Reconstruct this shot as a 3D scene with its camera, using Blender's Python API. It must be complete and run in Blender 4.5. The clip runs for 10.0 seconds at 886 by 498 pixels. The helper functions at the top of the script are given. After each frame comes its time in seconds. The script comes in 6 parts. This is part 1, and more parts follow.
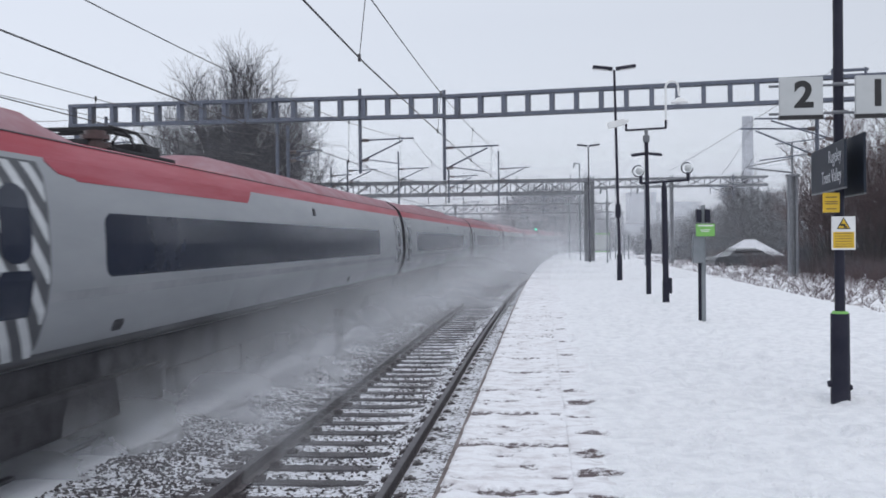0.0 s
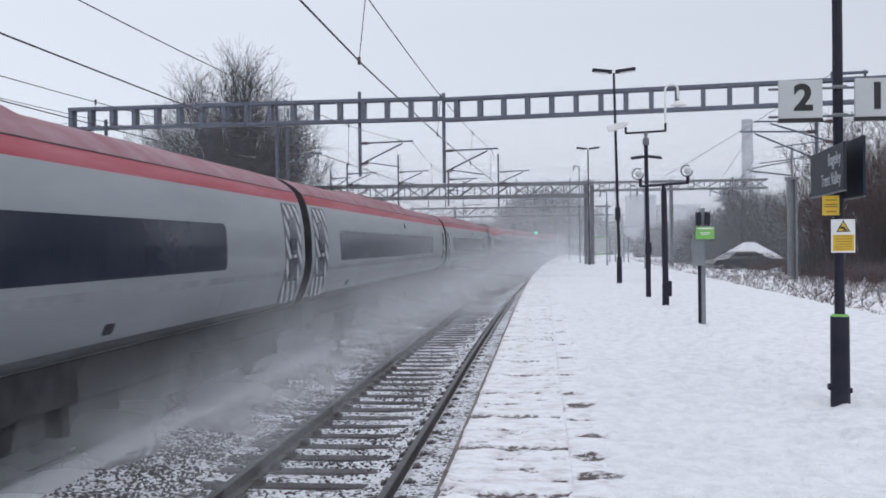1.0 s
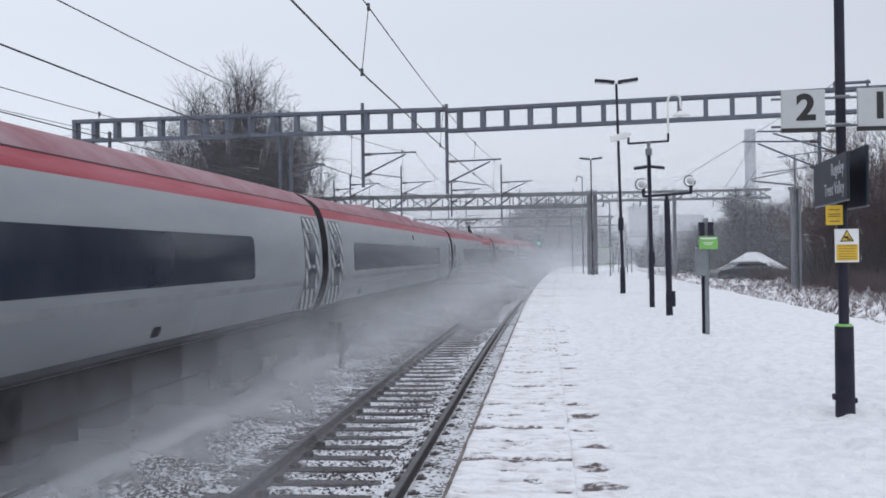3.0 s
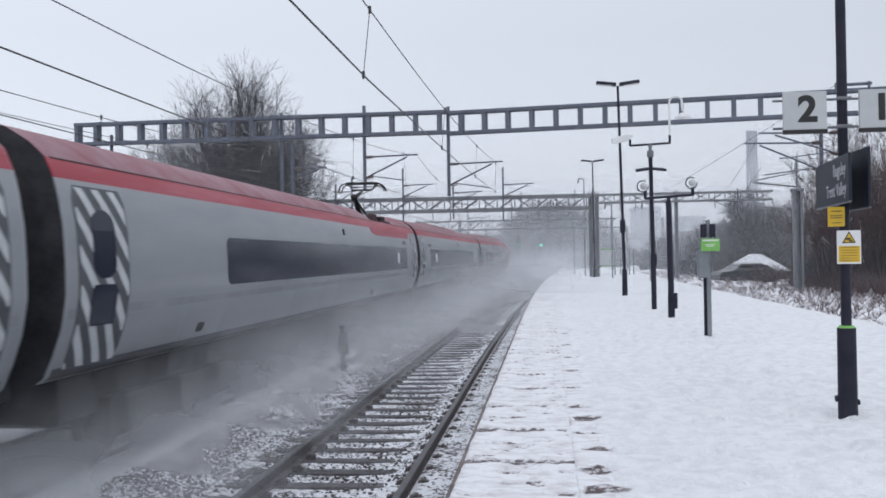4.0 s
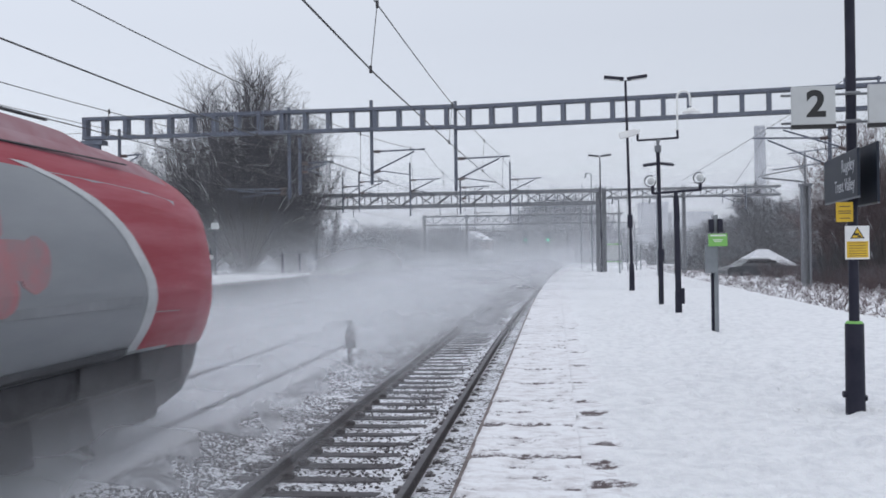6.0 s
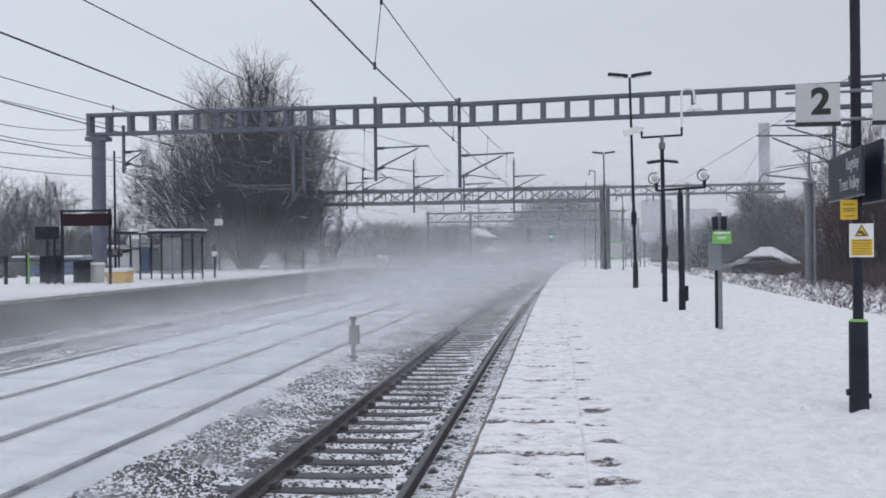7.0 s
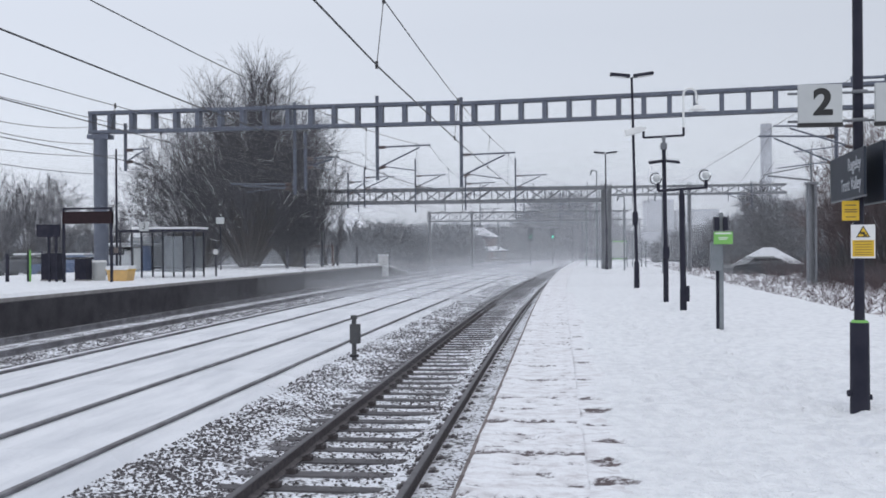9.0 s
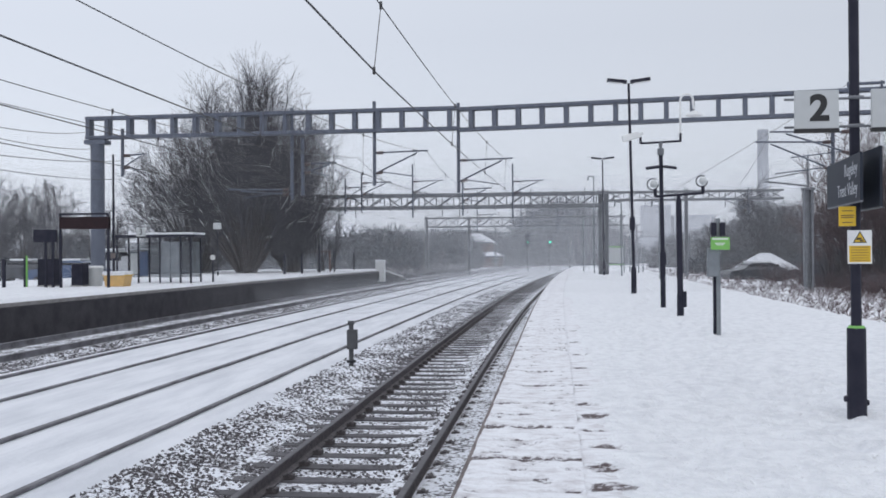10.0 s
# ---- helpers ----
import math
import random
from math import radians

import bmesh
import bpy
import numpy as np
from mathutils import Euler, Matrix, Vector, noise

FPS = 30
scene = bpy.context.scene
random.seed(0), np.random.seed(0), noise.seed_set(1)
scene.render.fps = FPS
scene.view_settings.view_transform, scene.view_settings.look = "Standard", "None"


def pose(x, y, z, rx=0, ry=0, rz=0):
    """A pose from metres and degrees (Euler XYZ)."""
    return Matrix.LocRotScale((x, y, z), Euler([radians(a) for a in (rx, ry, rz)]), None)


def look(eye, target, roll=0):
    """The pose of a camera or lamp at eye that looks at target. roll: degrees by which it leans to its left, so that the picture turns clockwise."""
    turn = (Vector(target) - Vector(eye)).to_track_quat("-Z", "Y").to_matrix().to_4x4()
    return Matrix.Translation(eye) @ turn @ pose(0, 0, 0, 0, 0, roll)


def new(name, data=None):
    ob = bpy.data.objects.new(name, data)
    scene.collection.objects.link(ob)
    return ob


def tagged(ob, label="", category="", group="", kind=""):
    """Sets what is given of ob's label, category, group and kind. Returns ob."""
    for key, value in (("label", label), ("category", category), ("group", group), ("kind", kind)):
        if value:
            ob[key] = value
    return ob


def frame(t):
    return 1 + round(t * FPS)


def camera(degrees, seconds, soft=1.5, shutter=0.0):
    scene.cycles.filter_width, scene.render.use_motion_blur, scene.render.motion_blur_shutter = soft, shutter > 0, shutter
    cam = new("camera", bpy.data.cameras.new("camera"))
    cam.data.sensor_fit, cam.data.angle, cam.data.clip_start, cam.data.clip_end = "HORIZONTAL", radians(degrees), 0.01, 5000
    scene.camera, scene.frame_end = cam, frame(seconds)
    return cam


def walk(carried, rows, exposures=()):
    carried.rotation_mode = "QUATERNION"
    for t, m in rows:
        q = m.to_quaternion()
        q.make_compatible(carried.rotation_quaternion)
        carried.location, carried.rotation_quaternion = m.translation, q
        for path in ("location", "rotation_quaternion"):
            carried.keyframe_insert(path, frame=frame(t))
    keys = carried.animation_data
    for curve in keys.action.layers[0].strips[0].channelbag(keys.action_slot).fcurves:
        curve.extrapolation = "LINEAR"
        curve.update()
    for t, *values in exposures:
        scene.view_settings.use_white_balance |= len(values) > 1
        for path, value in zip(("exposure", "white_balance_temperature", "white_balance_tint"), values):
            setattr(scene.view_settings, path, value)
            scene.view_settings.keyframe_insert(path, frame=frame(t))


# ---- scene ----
cam = camera(49.8, 10.0, soft=1.7, shutter=0.06)
walk(cam, [
    (0.0, pose(0, 0, 2.19, 89.55, 0.604, 5.925)),
    (0.5, pose(0, 0, 2.19, 89.692, 0.593, 5.917)),
    (1.0, pose(0, 0, 2.19, 89.728, 0.624, 5.909)),
    (1.5, pose(0, 0, 2.19, 89.775, 0.639, 6.008)),
    (2.0, pose(0, 0, 2.19, 89.888, 0.65, 6.102)),
    (2.5, pose(0, 0, 2.19, 90.162, 0.722, 6.092)),
    (4.0, pose(0, 0, 2.19, 90.523, 0.901, 6.211)),
    (4.5, pose(0, 0, 2.19, 90.523, 0.908, 6.369)),
    (5.0, pose(0, 0, 2.19, 90.423, 0.919, 6.418)),
    (5.5, pose(0, 0, 2.19, 90.33, 0.855, 6.515)),
    (7.0, pose(0, 0, 2.19, 90.019, 0.649, 6.842)),
    (7.5, pose(0, 0, 2.19, 90.01, 0.545, 6.889)),
    (8.0, pose(0, 0, 2.19, 89.877, 0.565, 6.841)),
    (8.5, pose(0, 0, 2.19, 89.97, 0.516, 6.896)),
    (9.0, pose(0, 0, 2.19, 89.976, 0.408, 6.919)),
    (9.5, pose(0, 0, 2.19, 90.206, 0.389, 6.857)),
    (10.0, pose(0, 0, 2.19, 90.305, 0.4, 6.751)),
], [(0, 0.10), (5.5, 0.10), (6.8, -0.10), (7.5, 0.0), (8.5, 0.03), (10, 0.02)])

# ---- light: overcast winter sky ----
world = bpy.data.worlds.new("overcast_sky")
scene.world = world
world.use_nodes = True
wn, wl = world.node_tree.nodes, world.node_tree.links
wn.clear()
w_out = wn.new("ShaderNodeOutputWorld")
w_bg = wn.new("ShaderNodeBackground")
w_sky = wn.new("ShaderNodeTexSky")
w_sky.sky_type, w_sky.sun_disc = "NISHITA", False
w_sky.sun_elevation, w_sky.sun_rotation = radians(24), radians(200)
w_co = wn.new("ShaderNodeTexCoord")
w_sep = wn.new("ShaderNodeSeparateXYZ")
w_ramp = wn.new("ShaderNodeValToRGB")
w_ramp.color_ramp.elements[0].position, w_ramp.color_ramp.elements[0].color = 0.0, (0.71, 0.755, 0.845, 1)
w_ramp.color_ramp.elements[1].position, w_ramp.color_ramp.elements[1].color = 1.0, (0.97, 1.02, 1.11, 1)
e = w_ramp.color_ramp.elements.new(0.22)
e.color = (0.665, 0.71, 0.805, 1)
w_noise = wn.new("ShaderNodeTexNoise")
w_noise.inputs["Scale"].default_value, w_noise.inputs["Detail"].default_value = 1.3, 3.0
w_mul = wn.new("ShaderNodeMixRGB")
w_mul.blend_type, w_mul.inputs[0].default_value = "OVERLAY", 0.10
w_mix = wn.new("ShaderNodeMixRGB")
w_mix.inputs[0].default_value = 0.94
w_scale = wn.new("ShaderNodeMixRGB")
w_scale.blend_type, w_scale.inputs[0].default_value = "MULTIPLY", 1.0
w_scale.inputs[2].default_value = (0.1, 0.1, 0.1, 1)
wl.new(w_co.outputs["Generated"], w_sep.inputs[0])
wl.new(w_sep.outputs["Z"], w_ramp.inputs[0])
wl.new(w_co.outputs["Generated"], w_noise.inputs["Vector"])
wl.new(w_ramp.outputs[0], w_mul.inputs[1])
wl.new(w_noise.outputs["Fac"], w_mul.inputs[2])
wl.new(w_sky.outputs[0], w_scale.inputs[1])
wl.new(w_scale.outputs[0], w_mix.inputs[1])
wl.new(w_mul.outputs[0], w_mix.inputs[2])
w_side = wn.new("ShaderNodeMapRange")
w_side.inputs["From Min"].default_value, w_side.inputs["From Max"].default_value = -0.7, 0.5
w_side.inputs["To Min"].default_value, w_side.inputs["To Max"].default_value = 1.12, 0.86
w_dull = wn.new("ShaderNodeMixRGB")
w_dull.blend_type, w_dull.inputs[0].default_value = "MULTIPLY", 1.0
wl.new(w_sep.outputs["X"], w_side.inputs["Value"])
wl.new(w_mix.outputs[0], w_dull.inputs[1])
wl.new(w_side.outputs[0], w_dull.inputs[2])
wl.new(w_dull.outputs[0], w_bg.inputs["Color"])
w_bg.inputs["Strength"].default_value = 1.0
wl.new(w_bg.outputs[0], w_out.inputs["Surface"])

sun_data = bpy.data.lights.new("sun", "SUN")
sun_data.energy, sun_data.angle, sun_data.color = 0.45, radians(40), (1.0, 0.97, 0.94)
sun = new("sun", sun_data)
sun.matrix_world = look((10, -20, 40), (0, 20, 0))


# ---- materials ----
def mat(name, c1, c2=None, rough=0.6, scale=8.0, bump=0.2, metal=0.0, lo=0.35, hi=0.65, fine=None, coat=0.0, dist=0.02, rand=0.0, stretch=None):
    m = bpy.data.materials.new(name)
    m.use_nodes = True
    nt = m.node_tree
    b = nt.nodes["Principled BSDF"]
    b.inputs["Roughness"].default_value, b.inputs["Metallic"].default_value = rough, metal
    b.inputs["Coat Weight"].default_value = coat
    c2 = c2 or tuple(v * 0.8 for v in c1)
    co = nt.nodes.new("ShaderNodeTexCoord")
    n1 = nt.nodes.new("ShaderNodeTexNoise")
    n1.inputs["Scale"].default_value, n1.inputs["Detail"].default_value, n1.inputs["Roughness"].default_value = scale, 6, 0.62
    r = nt.nodes.new("ShaderNodeValToRGB")
    r.color_ramp.elements[0].position, r.color_ramp.elements[1].position = lo, hi
    r.color_ramp.elements[0].color, r.color_ramp.elements[1].color = (*c1, 1), (*c2, 1)
    if stretch:
        sv_ = nt.nodes.new("ShaderNodeVectorMath")
        sv_.operation = "MULTIPLY"
        sv_.inputs[1].default_value = stretch
        nt.links.new(co.outputs["Object"], sv_.inputs[0])
        nt.links.new(sv_.outputs[0], n1.inputs["Vector"])
    else:
        nt.links.new(co.outputs["Object"], n1.inputs["Vector"])
    nt.links.new(n1.outputs["Fac"], r.inputs[0])
    col = r.outputs[0]
    if rand:
        oi = nt.nodes.new("ShaderNodeObjectInfo")
        hs = nt.nodes.new("ShaderNodeHueSaturation")
        mr = nt.nodes.new("ShaderNodeMapRange")
        mr.inputs["To Min"].default_value, mr.inputs["To Max"].default_value = 1 - rand, 1 + rand
        nt.links.new(oi.outputs["Random"], mr.inputs["Value"])
        nt.links.new(mr.outputs[0], hs.inputs["Value"])
        nt.links.new(col, hs.inputs["Color"])
        col = hs.outputs[0]
    nt.links.new(col, b.inputs["Base Color"])
    if bump:
        n2 = nt.nodes.new("ShaderNodeTexNoise")
        n2.inputs["Scale"].default_value, n2.inputs["Detail"].default_value = fine or scale * 6, 5
        bp = nt.nodes.new("ShaderNodeBump")
        bp.inputs["Strength"].default_value, bp.inputs["Distance"].default_value = bump, dist
        nt.links.new(co.outputs["Object"], n2.inputs["Vector"])
        nt.links.new(n2.outputs["Fac"], bp.inputs["Height"])
        nt.links.new(bp.outputs[0], b.inputs["Normal"])
    return m


def ballast_mat(name, cover, cell=22.0):
    """Grey track stones with snow lying on a share of them."""
    m = bpy.data.materials.new(name)
    m.use_nodes = True
    nt = m.node_tree
    b = nt.nodes["Principled BSDF"]
    b.inputs["Roughness"].default_value = 0.9
    co = nt.nodes.new("ShaderNodeTexCoord")
    v = nt.nodes.new("ShaderNodeTexVoronoi")
    v.inputs["Scale"].default_value = cell
    big = nt.nodes.new("ShaderNodeTexNoise")
    big.inputs["Scale"].default_value, big.inputs["Detail"].default_value = 1.6, 4
    mid = nt.nodes.new("ShaderNodeTexNoise")
    mid.inputs["Scale"].default_value, mid.inputs["Detail"].default_value = 20, 4
    sep = nt.nodes.new("ShaderNodeSeparateColor")
    add = nt.nodes.new("ShaderNodeMath")
    add.operation = "MULTIPLY_ADD"
    add.inputs[1].default_value = 0.8
    add2 = nt.nodes.new("ShaderNodeMath")
    add2.operation = "MULTIPLY_ADD"
    add2.inputs[1].default_value = 0.28
    ramp = nt.nodes.new("ShaderNodeValToRGB")
    t = 0.60 - 0.15 * cover
    half = nt.nodes.new("ShaderNodeMath")
    half.operation, half.inputs[1].default_value = "MULTIPLY", 0.5
    ramp.color_ramp.elements[0].position, ramp.color_ramp.elements[1].position = t - 0.045, t + 0.045
    stone = nt.nodes.new("ShaderNodeValToRGB")
    stone.color_ramp.elements[0].color, stone.color_ramp.elements[1].color = (0.05, 0.047, 0.053, 1), (0.17, 0.16, 0.17, 1)
    mix = nt.nodes.new("ShaderNodeMixRGB")
    mix.inputs[2].default_value = (0.80, 0.82, 0.88, 1)
    bp = nt.nodes.new("ShaderNodeBump")
    bp.inputs["Strength"].default_value, bp.inputs["Distance"].default_value = 0.6, 0.03
    for n in (v, big, mid):
        nt.links.new(co.outputs["Object"], n.inputs["Vector"])
    nt.links.new(v.outputs["Color"], sep.inputs[0])
    nt.links.new(big.outputs["Fac"], add.inputs[0])
    nt.links.new(sep.outputs[0], add2.inputs[0])
    nt.links.new(mid.outputs["Fac"], add2.inputs[2])
    nt.links.new(add2.outputs[0], add.inputs[2])
    nt.links.new(add.outputs[0], half.inputs[0])
    nt.links.new(half.outputs[0], ramp.inputs[0])
    nt.links.new(sep.outputs[1], stone.inputs[0])
    nt.links.new(ramp.outputs[0], mix.inputs[0])
    nt.links.new(stone.outputs[0], mix.inputs[1])
    nt.links.new(mix.outputs[0], b.inputs["Base Color"])
    nt.links.new(v.outputs["Distance"], bp.inputs["Height"])
    nt.links.new(bp.outputs[0], b.inputs["Normal"])
    return m


# SNOW's grey mottling paints in the shading of small bumps and footprints
SNOW = mat("snow", (0.86, 0.875, 0.91), (0.66, 0.675, 0.72), 0.75, 6.5, 1.0, lo=0.42, hi=0.8, fine=26, dist=0.045)
SNOW_TRACK = mat("packed_snow", (0.74, 0.755, 0.80), (0.54, 0.56, 0.61), 0.8, 2.2, 0.5, lo=0.4, hi=0.75, fine=14, dist=0.04, stretch=(1, 0.18, 1))
SNOW_DIRT = mat("trodden_snow", (0.80, 0.81, 0.85), (0.48, 0.45, 0.47), 0.8, 3.6, 0.8, lo=0.46, hi=0.78, fine=30, stretch=(1.1, 2.2, 1))


def worn_snow(name, fresh, base):
    """Snow that thins to wet brown slush where the mesh's wear value is high."""
    nt = fresh.node_tree
    bsdf = nt.nodes["Principled BSDF"]
    src = bsdf.inputs["Base Color"].links[0].from_socket
    co = nt.nodes.new("ShaderNodeTexCoord")
    at = nt.nodes.new("ShaderNodeAttribute")
    at.attribute_name = "wear"
    n1 = nt.nodes.new("ShaderNodeTexNoise")
    n1.inputs["Scale"].default_value, n1.inputs["Detail"].default_value, n1.inputs["Roughness"].default_value = 17.0, 6, 0.7
    add = nt.nodes.new("ShaderNodeMath")
    add.operation, add.inputs[1].default_value, add.inputs[2].default_value = "MULTIPLY_ADD", 4.0, -1.0
    gate = nt.nodes.new("ShaderNodeMath")
    gate.operation = "MULTIPLY"
    thin, gone = nt.nodes.new("ShaderNodeMapRange"), nt.nodes.new("ShaderNodeMapRange")
    thin.inputs["From Min"].default_value, thin.inputs["From Max"].default_value = 0.32, 0.60
    gone.inputs["From Min"].default_value, gone.inputs["From Max"].default_value = 0.55, 0.75
    thin.inputs["To Max"].default_value = 0.55
    m1, m2 = nt.nodes.new("ShaderNodeMixRGB"), nt.nodes.new("ShaderNodeMixRGB")
    m1.inputs[2].default_value, m2.inputs[2].default_value = (0.36, 0.35, 0.38, 1), (*base, 1)
    nt.links.new(co.outputs["Object"], n1.inputs["Vector"])
    nt.links.new(n1.outputs["Fac"], add.inputs[0])
    nt.links.new(add.outputs[0], gate.inputs[0])
    nt.links.new(at.outputs["Fac"], gate.inputs[1])
    nt.links.new(gate.outputs[0], thin.inputs["Value"])
    nt.links.new(gate.outputs[0], gone.inputs["Value"])
    nt.links.new(thin.outputs[0], m1.inputs[0])
    nt.links.new(gone.outputs[0], m2.inputs[0])
    nt.links.new(src, m1.inputs[1])
    nt.links.new(m1.outputs[0], m2.inputs[1])
    nt.links.new(m2.outputs[0], bsdf.inputs["Base Color"])
    fresh.name = name
    return fresh


def set_wear(me, values):
    me.attributes.new("wear", "FLOAT", "POINT").data.foreach_set("value", values)


worn_snow("platform_snow", SNOW, (0.10, 0.068, 0.070))
worn_snow("trodden_snow", SNOW_DIRT, (0.085, 0.062, 0.066))
BALLAST_DARK = ballast_mat("ballast_dark", 0.6)
BALLAST_MID = ballast_mat("ballast_mid", 0.62)
BALLAST_BED = ballast_mat("ballast_snowed_bed", 0.78)
BALLAST_LIGHT = ballast_mat("ballast_light", 0.86)
STONE = mat("ballast_stone", (0.05, 0.046, 0.052), (0.15, 0.14, 0.15), 0.9, 9, 0.3)
RAIL_SIDE = mat("rusty_rail", (0.055, 0.050, 0.056), (0.13, 0.115, 0.12), 0.75, 12, 0.3)
RAIL_TOP = mat("rail_head", (0.13, 0.125, 0.135), (0.085, 0.08, 0.09), 0.5, 6, 0.05, metal=0.4)
SLEEPER = mat("sleeper_concrete", (0.075, 0.073, 0.082), (0.13, 0.125, 0.135), 0.9, 5, 0.4, rand=0.2)
RAIL_FROST = mat("frosted_rail", (0.085, 0.08, 0.09), (0.22, 0.22, 0.24), 0.7, 2.5, 0.2)
CONCRETE = mat("concrete", (0.34, 0.33, 0.33), (0.22, 0.21, 0.21), 0.9, 3, 0.3)
COPING = mat("coping_stone", (0.23, 0.20, 0.195), (0.12, 0.095, 0.095), 0.9, 4, 0.4, rand=0.15)
PLATFORM_WALL = mat("platform_brick_dark", (0.028, 0.027, 0.034), (0.055, 0.052, 0.06), 0.9, 2, 0.4)
SCRUB_GROUND = mat("snowy_scrub_ground", (0.80, 0.81, 0.85), (0.16, 0.105, 0.10), 0.9, 2.4, 0.6, lo=0.52, hi=0.66, fine=20)
STEEL = mat("galvanised_steel", (0.115, 0.13, 0.17), (0.085, 0.097, 0.13), 0.6, 4, 0.12, metal=0.2)
STEEL_LIGHT = mat("weathered_steel", (0.21, 0.22, 0.24), (0.14, 0.15, 0.17), 0.6, 4, 0.12, metal=0.2)
BLACK_PAINT = mat("black_post_paint", (0.016, 0.017, 0.03), (0.03, 0.03, 0.045), 0.55, 3, 0.06)
BLACK_PAINT.node_tree.nodes["Principled BSDF"].inputs["Specular IOR Level"].default_value = 0.2
GREY_PAINT = mat("grey_post_paint", (0.22, 0.24, 0.26), (0.16, 0.18, 0.2), 0.5, 4, 0.08)
WHITE_PLATE = mat("white_sign_plate", (0.50, 0.52, 0.53), (0.44, 0.46, 0.47), 0.5, 3, 0.03)
WHITE = mat("white_paint", (0.75, 0.76, 0.76), (0.66, 0.67, 0.68), 0.5, 5, 0.05)
INK = mat("black_lettering", (0.02, 0.02, 0.022), None, 0.6, 5, 0.0)
LETTER_WHITE = mat("white_lettering", (0.62, 0.64, 0.68), None, 0.6, 5, 0.0)
SIGN_DARK = mat("dark_slate_sign", (0.022, 0.028, 0.042), (0.016, 0.021, 0.033), 0.5, 3, 0.03)
SIGN_DARK.node_tree.nodes["Principled BSDF"].inputs["Specular IOR Level"].default_value = 0.25
YELLOW = mat("yellow_plate", (0.72, 0.47, 0.03), (0.62, 0.40, 0.03), 0.55, 6, 0.04)
GREEN = mat("lime_green_paint", (0.21, 0.50, 0.12), (0.17, 0.42, 0.10), 0.5, 6, 0.04)
WIRE = mat("copper_wire", (0.05, 0.05, 0.055), None, 0.6, 20, 0.0)
INSULATOR = mat("brown_insulator", (0.06, 0.035, 0.035), (0.09, 0.05, 0.05), 0.35, 10, 0.0)
BARK = mat("winter_bark", (0.050, 0.044, 0.046), (0.085, 0.075, 0.075), 0.95, 6, 0.3)
TWIG = mat("winter_twigs", (0.046, 0.045, 0.055), (0.085, 0.082, 0.096), 0.95, 5, 0.0)
TWIG_BROWN = mat("brown_scrub_twigs", (0.060, 0.040, 0.044), (0.105, 0.070, 0.072), 0.95, 5, 0.0)
TWIG_SNOW = mat("snowy_scrub_tips", (0.62, 0.62, 0.66), (0.4, 0.36, 0.37), 0.9, 4, 0.0)
# twig colour with the blue-grey cast of haze put into it
FAR_WOOD = mat("hazed_far_wood", (0.036, 0.042, 0.054), (0.075, 0.080, 0.098), 0.95, 0.6, 0.0)


# ---- mesh helpers ----
def link(name, verts, faces, mats, parent=None, label="", smooth=False, idx=None):
    me = bpy.data.meshes.new(name)
    me.from_pydata(verts, [], faces)
    for m in (mats if isinstance(mats, (list, tuple)) else [mats]):
        me.materials.append(m)
    if idx is not None:
        me.polygons.foreach_set("material_index", idx)
    if smooth:
        me.polygons.foreach_set("use_smooth", [True] * len(me.polygons))
    me.update()
    ob = new(name, me)
    ob.parent = parent
    if label:
        ob["label"] = label
    return ob


def part(name, bm, material, parent=None, label="", smooth=False):
    me = bpy.data.meshes.new(name)
    bmesh.ops.recalc_face_normals(bm, faces=bm.faces)
    bm.to_mesh(me)
    bm.free()
    for m in (material if isinstance(material, (list, tuple)) else [material]):
        me.materials.append(m)
    if smooth:
        me.polygons.foreach_set("use_smooth", [True] * len(me.polygons))
    ob = new(name, me)
    ob.parent = parent
    if label:
        ob["label"] = label
    return ob


def box(bm, x0, x1, y0, y1, z0, z1, bevel=0.0):
    g = bmesh.ops.create_cube(bm, size=1)
    vs = g["verts"]
    bmesh.ops.scale(bm, vec=(x1 - x0, y1 - y0, z1 - z0), verts=vs)
    bmesh.ops.translate(bm, vec=((x0 + x1) / 2, (y0 + y1) / 2, (z0 + z1) / 2), verts=vs)
    if bevel:
        es = list({e for v in vs for e in v.link_edges})
        bmesh.ops.bevel(bm, geom=es, offset=bevel, segments=2, profile=0.7, affect="EDGES")
    return bm


def rod(bm, a, b, r0, r1=None, n=8):
    a, b = Vector(a), Vector(b)
    d = b - a
    g = bmesh.ops.create_cone(bm, cap_ends=True, segments=n, radius1=r0, radius2=r0 if r1 is None else r1, depth=d.length)
    m = Matrix.Translation((a + b) / 2) @ d.to_track_quat("Z", "Y").to_matrix().to_4x4()
    bmesh.ops.transform(bm, matrix=m, verts=g["verts"])
    return bm


def B(*boxes, bevel=0.0):
    bm = bmesh.new()
    for b in boxes:
        box(bm, *b, bevel=bevel)
    return bm


def Rods(*rods):
    bm = bmesh.new()
    for r in rods:
        rod(bm, *r)
    return bm


def ball(bm, c, r, sx=1, sy=1, sz=1, u=12, v=8):
    g = bmesh.ops.create_uvsphere(bm, u_segments=u, v_segments=v, radius=r)
    bmesh.ops.scale(bm, vec=(sx, sy, sz), verts=g["verts"])
    bmesh.ops.translate(bm, vec=c, verts=g["verts"])
    return bm


def empty(name, m, label, category, group="", kind=""):
    ob = new(name)
    ob.matrix_world = m
    ob.empty_display_size = 0.2
    return tagged(ob, label, category, group, kind)


